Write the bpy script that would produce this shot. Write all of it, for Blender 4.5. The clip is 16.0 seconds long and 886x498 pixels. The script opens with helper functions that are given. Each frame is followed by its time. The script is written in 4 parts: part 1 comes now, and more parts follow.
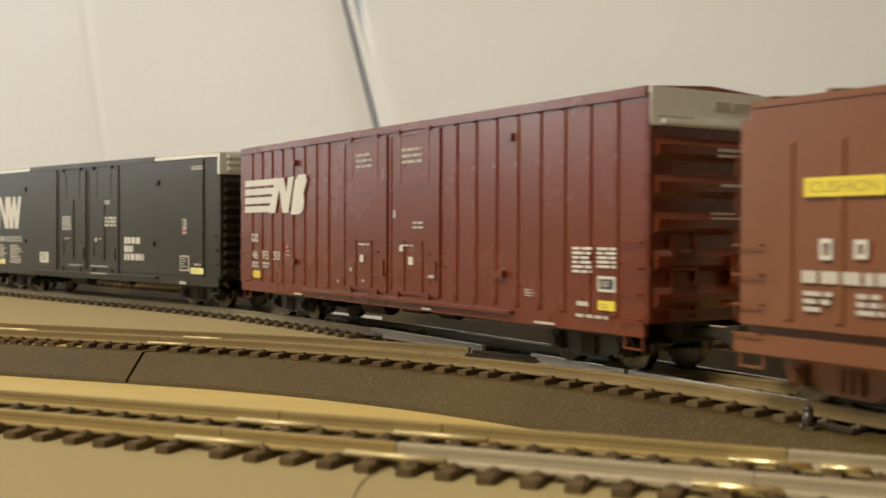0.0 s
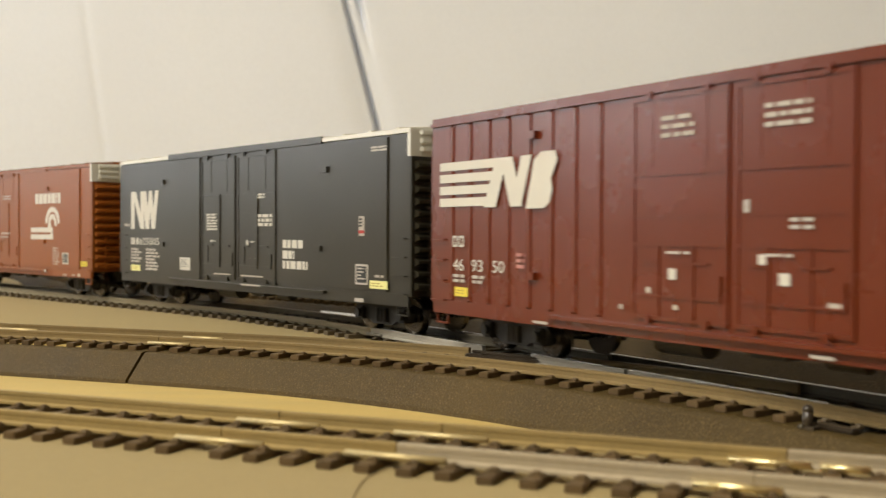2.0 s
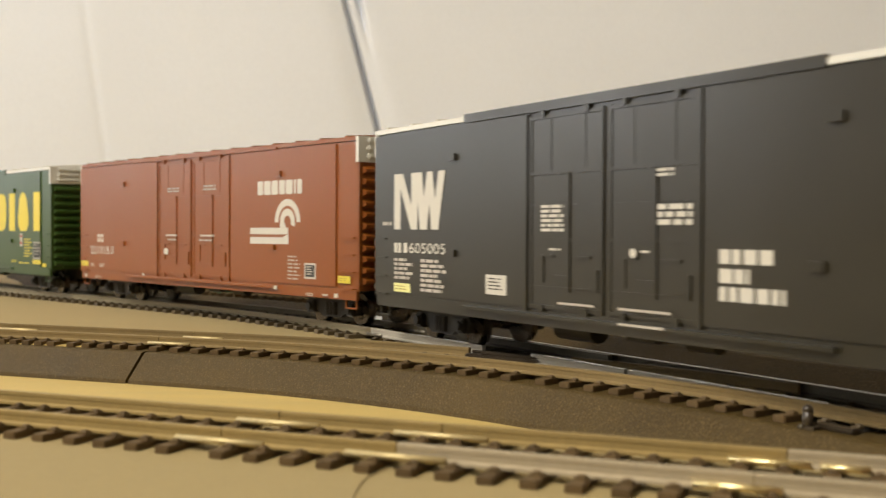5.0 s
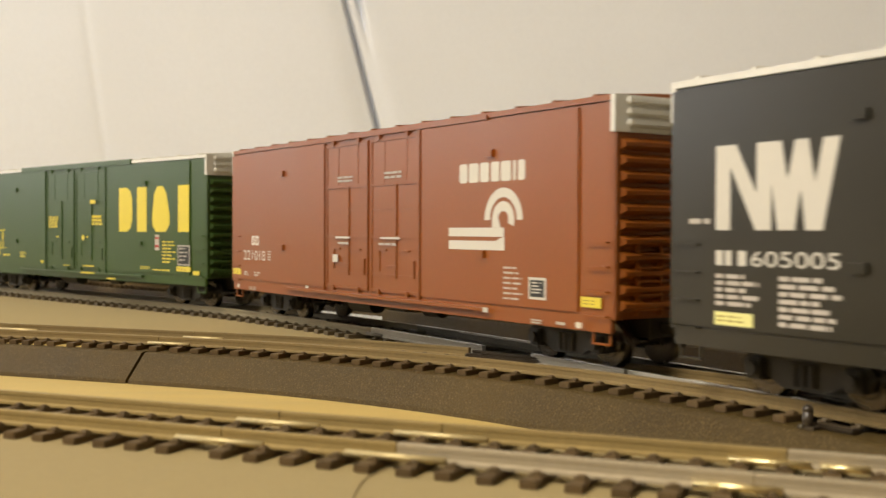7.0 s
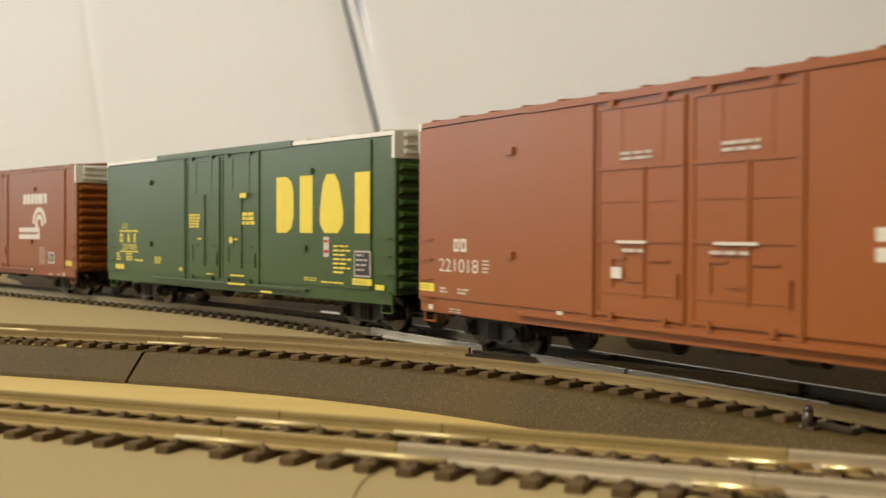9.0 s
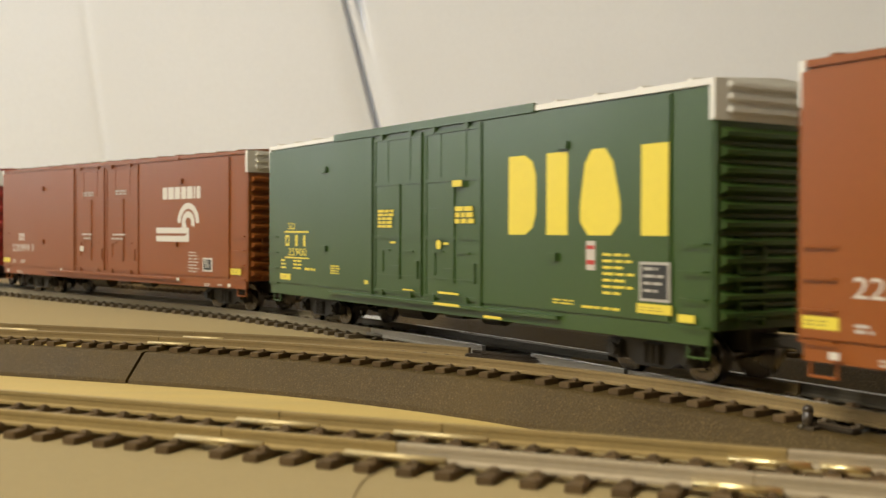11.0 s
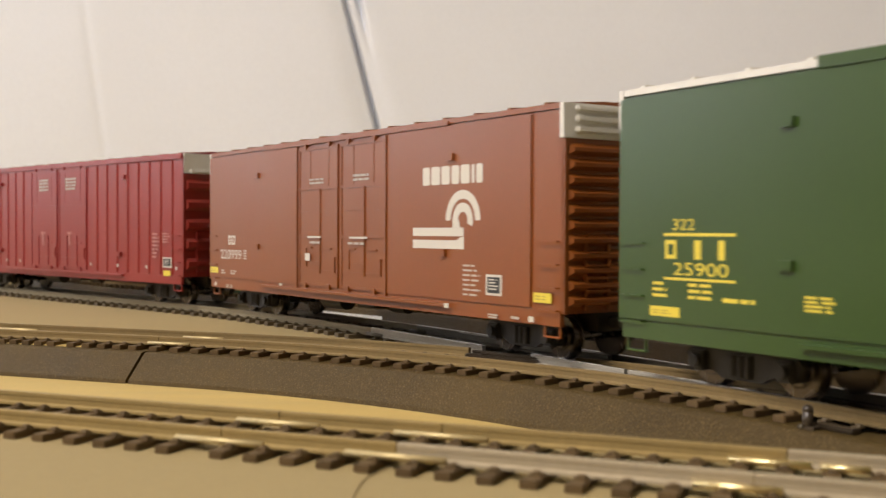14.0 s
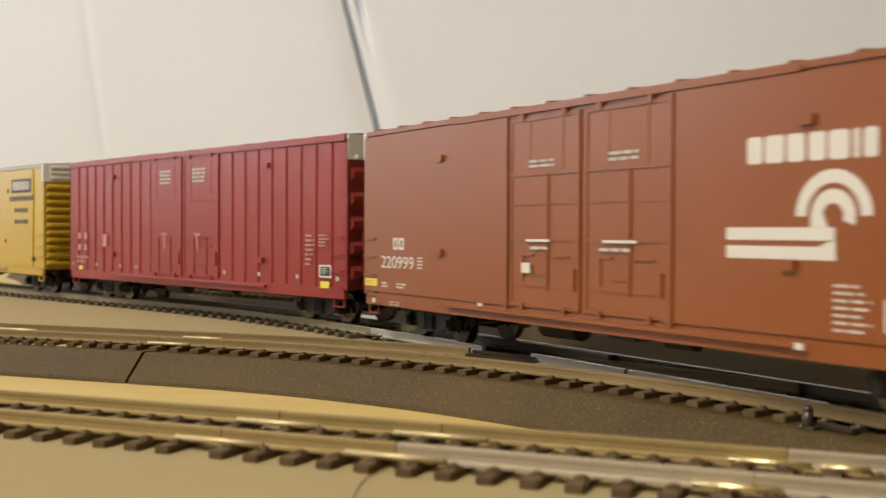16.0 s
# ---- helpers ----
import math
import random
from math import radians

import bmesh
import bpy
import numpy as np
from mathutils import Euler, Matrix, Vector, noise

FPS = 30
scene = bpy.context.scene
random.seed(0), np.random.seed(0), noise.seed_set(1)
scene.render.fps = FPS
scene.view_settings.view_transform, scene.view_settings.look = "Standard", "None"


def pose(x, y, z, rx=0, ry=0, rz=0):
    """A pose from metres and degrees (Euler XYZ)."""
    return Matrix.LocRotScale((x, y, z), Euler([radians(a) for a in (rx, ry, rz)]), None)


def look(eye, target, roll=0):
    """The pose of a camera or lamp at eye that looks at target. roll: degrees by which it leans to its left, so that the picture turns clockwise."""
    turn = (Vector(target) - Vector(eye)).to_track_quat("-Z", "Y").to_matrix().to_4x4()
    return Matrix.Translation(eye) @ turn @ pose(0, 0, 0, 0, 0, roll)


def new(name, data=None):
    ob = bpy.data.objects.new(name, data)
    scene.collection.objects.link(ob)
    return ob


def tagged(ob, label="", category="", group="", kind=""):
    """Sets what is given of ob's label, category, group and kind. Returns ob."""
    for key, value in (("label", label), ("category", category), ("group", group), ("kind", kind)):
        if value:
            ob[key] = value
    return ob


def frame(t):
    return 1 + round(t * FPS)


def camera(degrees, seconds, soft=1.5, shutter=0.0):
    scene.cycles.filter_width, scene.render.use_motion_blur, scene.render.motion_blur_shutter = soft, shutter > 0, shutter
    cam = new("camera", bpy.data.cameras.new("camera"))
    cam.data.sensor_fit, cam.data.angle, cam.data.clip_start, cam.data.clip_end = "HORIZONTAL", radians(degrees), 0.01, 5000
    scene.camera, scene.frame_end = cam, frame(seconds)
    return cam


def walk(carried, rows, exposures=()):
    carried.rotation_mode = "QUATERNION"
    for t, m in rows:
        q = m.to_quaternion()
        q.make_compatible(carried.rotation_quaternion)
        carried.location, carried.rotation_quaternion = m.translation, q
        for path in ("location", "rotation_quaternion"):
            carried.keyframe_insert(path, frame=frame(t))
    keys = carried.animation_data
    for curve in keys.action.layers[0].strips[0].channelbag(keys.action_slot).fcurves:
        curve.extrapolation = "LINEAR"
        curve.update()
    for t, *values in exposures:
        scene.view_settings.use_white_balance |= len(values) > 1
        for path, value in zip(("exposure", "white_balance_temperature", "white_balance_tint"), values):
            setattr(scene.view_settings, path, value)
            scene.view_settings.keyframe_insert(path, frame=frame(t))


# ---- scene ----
cam = camera(43.96, 16.0, soft=1.4, shutter=0.65)
cam.data.dof.use_dof = True
cam.data.dof.focus_distance = 0.305
cam.data.dof.aperture_fstop = 35
EYE = (0.0, 0.0, 0.03089)
VIEW = look(EYE, (0.0, 1.0, 0.03089 - 0.016655), roll=0.215)
walk(cam, [(0.0, VIEW), (16.0, VIEW)], exposures=[
    (0.0, -0.10, 6750, 9), (0.6, 0.02, 6750, 9), (3.5, 0.06, 6500, 10), (7.0, 0.06, 6900, 11), (9.0, 0.0, 6750, 10), (11.5, 0.0, 6600, 9), (13.0, 0.0, 6450, 13), (14.6, 0.03, 6450, 18), (16.0, 0.0, 6400, 13)])

# ---- world and lamps ----
world = bpy.data.worlds.new("world")
scene.world = world
world.use_nodes = True
world.node_tree.nodes["Background"].inputs[0].default_value = (1.0, 0.9, 0.75, 1)
world.node_tree.nodes["Background"].inputs[1].default_value = 0.05


def area_lamp(name, eye, target, size, watts, colour):
    data = bpy.data.lights.new(name, "AREA")
    data.shape, data.size, data.energy, data.color = "DISK", size, watts, colour
    ob = new(name, data)
    ob.matrix_world = look(eye, target)
    return ob


WARM = (1.0, 0.955, 0.875)
area_lamp("ceiling_lamp_light", (-0.78, -0.36, 1.39), (0.1, 0.6, 0.0), 0.80, 62.0, WARM)
# daylight in the opening of the side window
sky = bpy.data.lights.new("window_light", "AREA")
sky.shape, sky.size, sky.size_y, sky.energy, sky.color = "RECTANGLE", 0.46, 0.98, 11.0, (0.94, 0.97, 1.0)
new("window_light", sky).matrix_world = look((-2.31, 1.15, 0.74), (0.0, 1.0, 0.2))


# and of the added back window, for a bluish sheen on the cars
sky = bpy.data.lights.new("added_back_light", "AREA")
sky.shape, sky.size, sky.size_y, sky.energy, sky.color = "RECTANGLE", 0.66, 1.06, 7.0, (0.86, 0.93, 1.0)
new("added_back_light", sky).matrix_world = look((-1.88, 1.69, 0.61), (-1.2, 0.4, 0.2))


# ---- materials ----
def material(name, colour, rough=0.5, metal=0.0, vary=0.12, grain=400.0, bump=0.1, blotch=30.0, tint=None,
             streak=(1, 1, 1), spec=0.5, piece=0.0, fleck=None):
    """A painted, wooden or metal surface with stains at a coarse and grain at a fine scale."""
    m = bpy.data.materials.new(name)
    m.use_nodes = True
    nt = m.node_tree
    n, l = nt.nodes, nt.links
    bsdf = n["Principled BSDF"]
    bsdf.inputs["Metallic"].default_value = metal
    bsdf.inputs["Specular IOR Level"].default_value = spec
    co = n.new("ShaderNodeTexCoord")
    mp = n.new("ShaderNodeMapping")
    mp.inputs["Scale"].default_value = streak
    l.new(co.outputs["Object"], mp.inputs[0])
    big = n.new("ShaderNodeTexNoise")
    big.inputs["Scale"].default_value, big.inputs["Detail"].default_value = blotch, 5
    fine = n.new("ShaderNodeTexNoise")
    fine.inputs["Scale"].default_value, fine.inputs["Detail"].default_value = grain, 3
    l.new(mp.outputs[0], big.inputs[0])
    l.new(mp.outputs[0], fine.inputs[0])
    ramp = n.new("ShaderNodeMix")
    ramp.data_type = "RGBA"
    dark = tint or tuple(c * (1 - 2 * vary) for c in colour)
    lite = tuple(min(1.0, c * (1 + 1.2 * vary)) for c in colour)
    ramp.inputs[6].default_value = (*dark, 1)
    ramp.inputs[7].default_value = (*lite, 1)
    mixf = n.new("ShaderNodeMath")
    mixf.operation = "MULTIPLY_ADD"
    l.new(fine.outputs["Fac"], mixf.inputs[0])
    mixf.inputs[1].default_value = 0.45
    half = n.new("ShaderNodeMath")
    half.operation = "MULTIPLY"
    l.new(big.outputs["Fac"], half.inputs[0])
    half.inputs[1].default_value = 0.55
    l.new(half.outputs[0], mixf.inputs[2])
    l.new(mixf.outputs[0], ramp.inputs[0])
    out = ramp.outputs[2]
    if fleck:
        dots = n.new("ShaderNodeTexNoise")
        dots.inputs["Scale"].default_value, dots.inputs["Detail"].default_value = 2600, 1
        l.new(co.outputs["Object"], dots.inputs[0])
        cutf = n.new("ShaderNodeMapRange")
        cutf.inputs[1].default_value, cutf.inputs[2].default_value = 0.59, 0.70
        l.new(dots.outputs["Fac"], cutf.inputs[0])
        over = n.new("ShaderNodeMix")
        over.data_type = "RGBA"
        over.inputs[7].default_value = (*fleck, 1)
        l.new(cutf.outputs[0], over.inputs[0])
        l.new(out, over.inputs[6])
        out = over.outputs[2]
    if piece:
        info = n.new("ShaderNodeObjectInfo")
        hsv = n.new("ShaderNodeHueSaturation")
        rng = n.new("ShaderNodeMapRange")
        rng.inputs[3].default_value, rng.inputs[4].default_value = 1 - piece, 1 + piece
        l.new(info.outputs["Random"], rng.inputs[0])
        l.new(rng.outputs[0], hsv.inputs["Value"])
        l.new(out, hsv.inputs["Color"])
        out = hsv.outputs[0]
    l.new(out, bsdf.inputs["Base Color"])
    rr = n.new("ShaderNodeMapRange")
    rr.inputs[3].default_value, rr.inputs[4].default_value = max(0.02, rough - 0.08), min(1.0, rough + 0.1)
    l.new(big.outputs["Fac"], rr.inputs[0])
    l.new(rr.outputs[0], bsdf.inputs["Roughness"])
    if bump:
        b = n.new("ShaderNodeBump")
        b.inputs["Strength"].default_value, b.inputs["Distance"].default_value = bump, 0.0003
        l.new(fine.outputs["Fac"], b.inputs["Height"])
        l.new(b.outputs[0], bsdf.inputs["Normal"])
    return m


BOARD = material("beige_board", (0.318, 0.240, 0.102), 0.85, vary=0.10, grain=900, blotch=9, bump=0.12)
PLY = material("pine_plywood", (0.55, 0.40, 0.130), 0.55, vary=0.2, grain=500, blotch=16, streak=(1, 7, 1))
SHEET = material("off_white_cloth", (0.852, 0.874, 0.915), 0.9, vary=0.05, grain=260, blotch=2.2, bump=0.05)
PLASTER = material("plaster", (0.78, 0.74, 0.66), 0.9, vary=0.04, grain=90, blotch=2.0, bump=0.1)
CARPET = material("grey_floor", (0.26, 0.235, 0.20), 0.95, vary=0.15, grain=300, blotch=5)
ROADBED = material("brown_plastic_roadbed", (0.080, 0.050, 0.012), 0.55, vary=0.46, grain=2300, blotch=30, bump=1.0, spec=0.22, fleck=(0.150, 0.105, 0.042))
TIE = material("brown_plastic_tie", (0.108, 0.068, 0.028), 0.55, vary=0.2, grain=1400, blotch=150, bump=0.35, piece=0.15, spec=0.3)
TIE_BLACK = material("dark_plastic_tie", (0.100, 0.070, 0.032), 0.6, vary=0.2, grain=1400, blotch=150, bump=0.3, piece=0.2)
BROWN_BRASS = material("browned_brass_rail", (0.245, 0.170, 0.068), 0.55, metal=0.2, vary=0.18, grain=900, blotch=60, bump=0.1)
BRASS = material("dull_brass_rail", (0.335, 0.238, 0.086), 0.56, metal=0.2, vary=0.16, grain=900, blotch=60, bump=0.1)
NICKEL = material("nickel_silver_rail", (0.17, 0.150, 0.110), 0.34, metal=0.5, vary=0.15, grain=900, blotch=60, bump=0.08)
GREY_RAIL = material("grey_rail_metal", (0.42, 0.345, 0.225), 0.55, metal=0.2, vary=0.10, grain=900, blotch=60, bump=0.1)
DULL_RAIL = material("dull_nickel_rail", (0.27, 0.225, 0.135), 0.46, metal=0.4, vary=0.18, grain=900, blotch=60, bump=0.1)
# nickel rail with its bright reflection put into a paler base colour
PALE_RAIL = material("pale_rail_metal", (0.46, 0.42, 0.34), 0.34, metal=0.25, vary=0.12, grain=900, blotch=60, bump=0.1)
CHROME = material("polished_steel", (0.80, 0.80, 0.78), 0.16, metal=1.0, vary=0.03, bump=0.0)
TARNISHED = material("tarnished_brass", (0.60, 0.48, 0.24), 0.48, metal=0.6, vary=0.12, grain=900, blotch=200, bump=0.05)
POLISHED = material("polished_brass", (0.90, 0.74, 0.38), 0.36, metal=1.0, vary=0.08, grain=900, blotch=200, bump=0.05)
STEEL = material("blackened_wheel_steel", (0.14, 0.12, 0.10), 0.26, metal=0.9, vary=0.2, grain=900, blotch=200)
BROWN_BLACK = material("brown_black_plastic", (0.040, 0.028, 0.016), 0.35, vary=0.2, grain=900, blotch=100)
BLACK = material("black_plastic", (0.036, 0.031, 0.024), 0.5, vary=0.2, grain=900, blotch=100, spec=0.3)
GREEN_MAT = material("green_mat", (0.03, 0.11, 0.05), 0.9, vary=0.2, grain=1200, blotch=60, bump=0.5)
WHITE = material("white_lettering", (0.61, 0.575, 0.49), 0.5, vary=0.04, grain=700, blotch=90, bump=0.0)
PINK = material("faded_pink_lettering", (0.50, 0.22, 0.19), 0.55, vary=0.12, grain=700, blotch=90, bump=0.0)
FADED = material("faded_white_lettering", (0.50, 0.45, 0.38), 0.55, vary=0.12, grain=700, blotch=90, bump=0.0)
YELLOW = material("yellow_lettering", (0.72, 0.58, 0.055), 0.5, vary=0.06, grain=700, blotch=90, bump=0.0)
PALE_YELLOW = material("pale_yellow_label", (0.80, 0.76, 0.30), 0.5, vary=0.06, grain=700, blotch=90, bump=0.0)
OCHRE = material("ochre_ink", (0.34, 0.25, 0.04), 0.5, vary=0.1, bump=0.0)
INK = material("black_ink", (0.02, 0.02, 0.018), 0.5, vary=0.1, bump=0.0)
RED_INK = material("red_ink", (0.45, 0.04, 0.03), 0.5, vary=0.1, bump=0.0)
GALV = material("galvanised_white_metal", (0.72, 0.70, 0.63), 0.45, vary=0.08, grain=500, blotch=60, bump=0.05)
GREY_ROOF = material("grey_roof_metal", (0.42, 0.39, 0.33), 0.5, vary=0.1, grain=500, blotch=60, bump=0.05)
BOARD_LINE = material("tan_board_line", (0.27, 0.20, 0.09), 0.9, vary=0.1, bump=0.0)
LAMP_GLASS = material("lamp_housing", (0.8, 0.8, 0.78), 0.4, vary=0.03)


def paint(name, colour, rough=0.42):
    return material(name, colour, rough, vary=0.08, grain=800, blotch=45, bump=0.06, spec=0.52)


TUSCAN = paint("tuscan_red_paint", (0.132, 0.022, 0.005), 0.26)
CHARCOAL = paint("charcoal_black_paint", (0.026, 0.0225, 0.0135), 0.31)
OXIDE = paint("oxide_brown_paint", (0.255, 0.070, 0.008), 0.36)
OXIDE_DULL = paint("dull_oxide_brown_paint", (0.232, 0.064, 0.009), 0.36)
GREEN = paint("dark_green_paint", (0.035, 0.073, 0.013), 0.33)
CRIMSON = paint("crimson_paint", (0.258, 0.024, 0.016), 0.33)
YOLK = paint("yellow_paint", (0.490, 0.320, 0.020), 0.32)
BROWN = paint("red_brown_paint", (0.180, 0.063, 0.024), 0.36)


# ---- mesh helpers ----
def finish(name, bm, mat, smooth=False):
    me = bpy.data.meshes.new(name)
    bm.to_mesh(me)
    bm.free()
    me.materials.append(mat)
    if smooth:
        for p in me.polygons:
            p.use_smooth = True
    return me


def part(name, bm, mat, parent, label="", smooth=False):
    ob = new(name, finish(name, bm, mat, smooth))
    ob.parent = parent
    return tagged(ob, label)


def shared(name, me, parent, m):
    ob = new(name, me)
    ob.parent = parent
    ob.matrix_basis = m
    return ob


def thing(name, label, category, group="", kind=""):
    return tagged(new(name), label, category, group, kind)


def box(bm, x0, x1, y0, y1, z0, z1, bevel=0.0):
    m = Matrix.LocRotScale(((x0 + x1) / 2, (y0 + y1) / 2, (z0 + z1) / 2), None, (abs(x1 - x0), abs(y1 - y0), abs(z1 - z0)))
    g = bmesh.ops.create_cube(bm, size=1.0, matrix=m)
    if bevel:
        es = list({e for v in g["verts"] for e in v.link_edges})
        bmesh.ops.bevel(bm, geom=es, offset=bevel, segments=2, affect="EDGES")
    return bm


def boxes(*rows, bevel=0.0):
    bm = bmesh.new()
    for r in rows:
        box(bm, *r, bevel=bevel)
    return bm


def cylinder(bm, r, depth, m, seg=24, r2=None):
    bmesh.ops.create_cone(bm, cap_ends=True, segments=seg, radius1=r, radius2=r if r2 is None else r2, depth=depth, matrix=m)
    return bm


def sweep(points, profile, closed=True):
    """A profile of (sideways, up) carried along a level line of (x, y); sideways is to the right of the way."""
    bm = bmesh.new()
    rings = []
    n = len(points)
    for i, p in enumerate(points):
        a, b = points[max(i - 1, 0)], points[min(i + 1, n - 1)]
        dx, dy = b[0] - a[0], b[1] - a[1]
        k = math.hypot(dx, dy)
        dx, dy = dx / k, dy / k
        rings.append([bm.verts.new((p[0] + dy * o, p[1] - dx * o, z)) for o, z in profile])
    c = len(profile)
    for a, b in zip(rings, rings[1:]):
        for j in range(c if closed else c - 1):
            bm.faces.new((a[j], a[(j + 1) % c], b[(j + 1) % c], b[j]))
    if closed:
        bm.faces.new(rings[0])
        bm.faces.new(rings[-1])
    bmesh.ops.recalc_face_normals(bm, faces=bm.faces)
    return bm


# ---- the lines of the tracks (rail heads of the train's track are at height 0) ----
KNOTS = [-1.9, -0.72, -0.62, -0.521, -0.443, -0.364, -0.286, -0.207, -0.129, -0.05, 0.029, 0.107, 0.186, 0.264, 0.4, 1.9]
BENDS = [-1.5, -1.5, 0.0, 1.6, 1.69, 1.15, 0.23, -0.27, -1.83, -1.11, -0.05, -0.35, 0.37, -0.1, 0.0, 0.0]
S = np.linspace(-1.9, 1.9, 3801)


def along(bend, th0, x0, y0, s):
    step = s[1] - s[0]
    th = np.concatenate([[0], np.cumsum((bend[1:] + bend[:-1]) / 2 * step)])
    th = th - np.interp(0, s, th) + th0
    out = []
    for f, o in ((np.cos, x0), (np.sin, y0)):
        v = f(th)
        c = np.concatenate([[0], np.cumsum((v[1:] + v[:-1]) / 2 * step)])
        out.append(c - np.interp(0, s, c) + o)
    return out


MX, MY = along(np.interp(S, KNOTS, BENDS), -1.01324, -0.0003, 0.3302, S)


def main_at(s):
    return float(np.interp(s, S, MX)), float(np.interp(s, S, MY))


def heading(f, s):
    (ax, ay), (bx, by) = f(s - 0.004), f(s + 0.004)
    return math.atan2(by - ay, bx - ax)


# the branch leaves the main line at FORK and bends away from it; its way is counted from there, backwards
FORK, BRANCH_R, BRANCH_BEND = 0.16, 0.30, 0.20
HF = heading(main_at, FORK)
B = np.linspace(-0.9, 0.9, 1801)
BX, BY = along(np.where((B < 0) & (B > -BRANCH_BEND), -1 / BRANCH_R, 0.0), HF, *main_at(FORK), B)


def branch_at(s):
    if s > 0:
        return main_at(FORK + s)
    return float(np.interp(s, B, BX)), float(np.interp(s, B, BY))


FRONT_H = math.atan(-0.4115)
FRONT_0 = (0.0033, 0.1651)
FRONT_Z = 0.0


def front_at(s):
    return FRONT_0[0] + math.cos(FRONT_H) * s, FRONT_0[1] + math.sin(FRONT_H) * s


def offset(f, s, o, z=0.0):
    """The point beside a line, o metres to the right of its way."""
    h = heading(f, s)
    x, y = f(s)
    return x + math.sin(h) * o, y - math.cos(h) * o, z


def back_at(s):
    return offset(main_at, s, -0.082)[:2]


def line(f, s0, s1, step=0.006, o=0.0):
    n = max(2, int(abs(s1 - s0) / step))
    return [offset(f, s0 + (s1 - s0) * i / n, o)[:2] for i in range(n + 1)]


RAIL = [(-0.0011, -0.0025), (0.0011, -0.0025), (0.0011, -0.0021), (0.00050, -0.0018), (0.00050, -0.0009), (0.0006, -0.0007),
        (0.0006, -0.0001), (0.0004, 0.0), (-0.0004, 0.0), (-0.0006, -0.0001), (-0.0006, -0.0007), (-0.00050, -0.0009),
        (-0.00050, -0.0018), (-0.0011, -0.0021)]
GAUGE = 0.0087


def tie_mesh(name, mat, length=0.0288, width=0.0029, deep=0.0014, shift=0.0):
    """One tie across the way (x), with a spike head on each side of both rails."""
    bm = bmesh.new()
    box(bm, -width / 2, width / 2, -length / 2 + shift, length / 2 + shift, -deep, 0, bevel=0.00018)
    for o in (-GAUGE, GAUGE):
        for k in (-0.0018, 0.0018):
            box(bm, -0.0009, 0.0009, o + k - 0.0009, o + k + 0.0009, -0.0002, 0.0003, bevel=0.0001)
            cylinder(bm, 0.0007, 0.0003, pose(0, o + k * 0.92, 0.00042), 8, 0.00055)
    return finish(name, bm, mat)


def rails(parent, f, s0, s1, mat, z=0.0, cuts=(), name="rail", sides=(-1, 1), shine=None):
    """Two rails, cut into lengths with a thin gap at each joint."""
    marks = [s0, *cuts, s1]
    for side in sides:
        for a, b in zip(marks, marks[1:]):
            pts = line(f, a + 0.0001, b - 0.0001, 0.006, side * GAUGE)
            rail = part(name, sweep(pts, [(o, h + z) for o, h in RAIL]), mat, parent)
            # the highlight along the rail top is added as a thin bright strip
            if shine:
                part("railhead_highlight", sweep(pts, [(-0.00028, z + 0.00001), (0.00028, z + 0.00001), (0.00028, z + 0.00006), (-0.00028, z + 0.00006)]), shine, rail, "thin bright strip that stands in for the rail-top highlight")


def ties(parent, f, s0, s1, pitch, me, z, skip=(), jitter=0.0):
    s = s0
    while s < s1:
        if not any(a < s < b for a, b in skip):
            h = heading(f, s)
            x, y = f(s)
            m = pose(x, y, z, 0, 0, math.degrees(h) + random.uniform(-jitter, jitter))
            shared("tie", me, parent, m)
        s += pitch


def joiner(parent, f, s, side, z=0.0, mat=None, half=0.0045):
    """A pressed-metal rail joiner round the foot of the rail."""
    h = heading(f, s)
    x, y, _ = offset(f, s, side * GAUGE)
    bm = bmesh.new()
    for o in (-0.0013, 0.0013):
        cylinder(bm, 0.00052, 2 * half, pose(0, o, -0.0019, 0, 90), 12)
    ob = part("rail_joiner", bm, mat or NICKEL, parent, "bright pressed-metal rail joiner", True)
    ob.matrix_basis = pose(x, y, z, 0, 0, math.degrees(h))


BED = [(-0.0158, -0.0038), (0.0158, -0.0038), (0.0166, -0.0042), (0.0236, -0.0108), (0.0239, -0.0119), (-0.0239, -0.0119), (-0.0236, -0.0108), (-0.0166, -0.0042)]
TABLE_Z, BOARD_Z = -0.0119, -0.0039


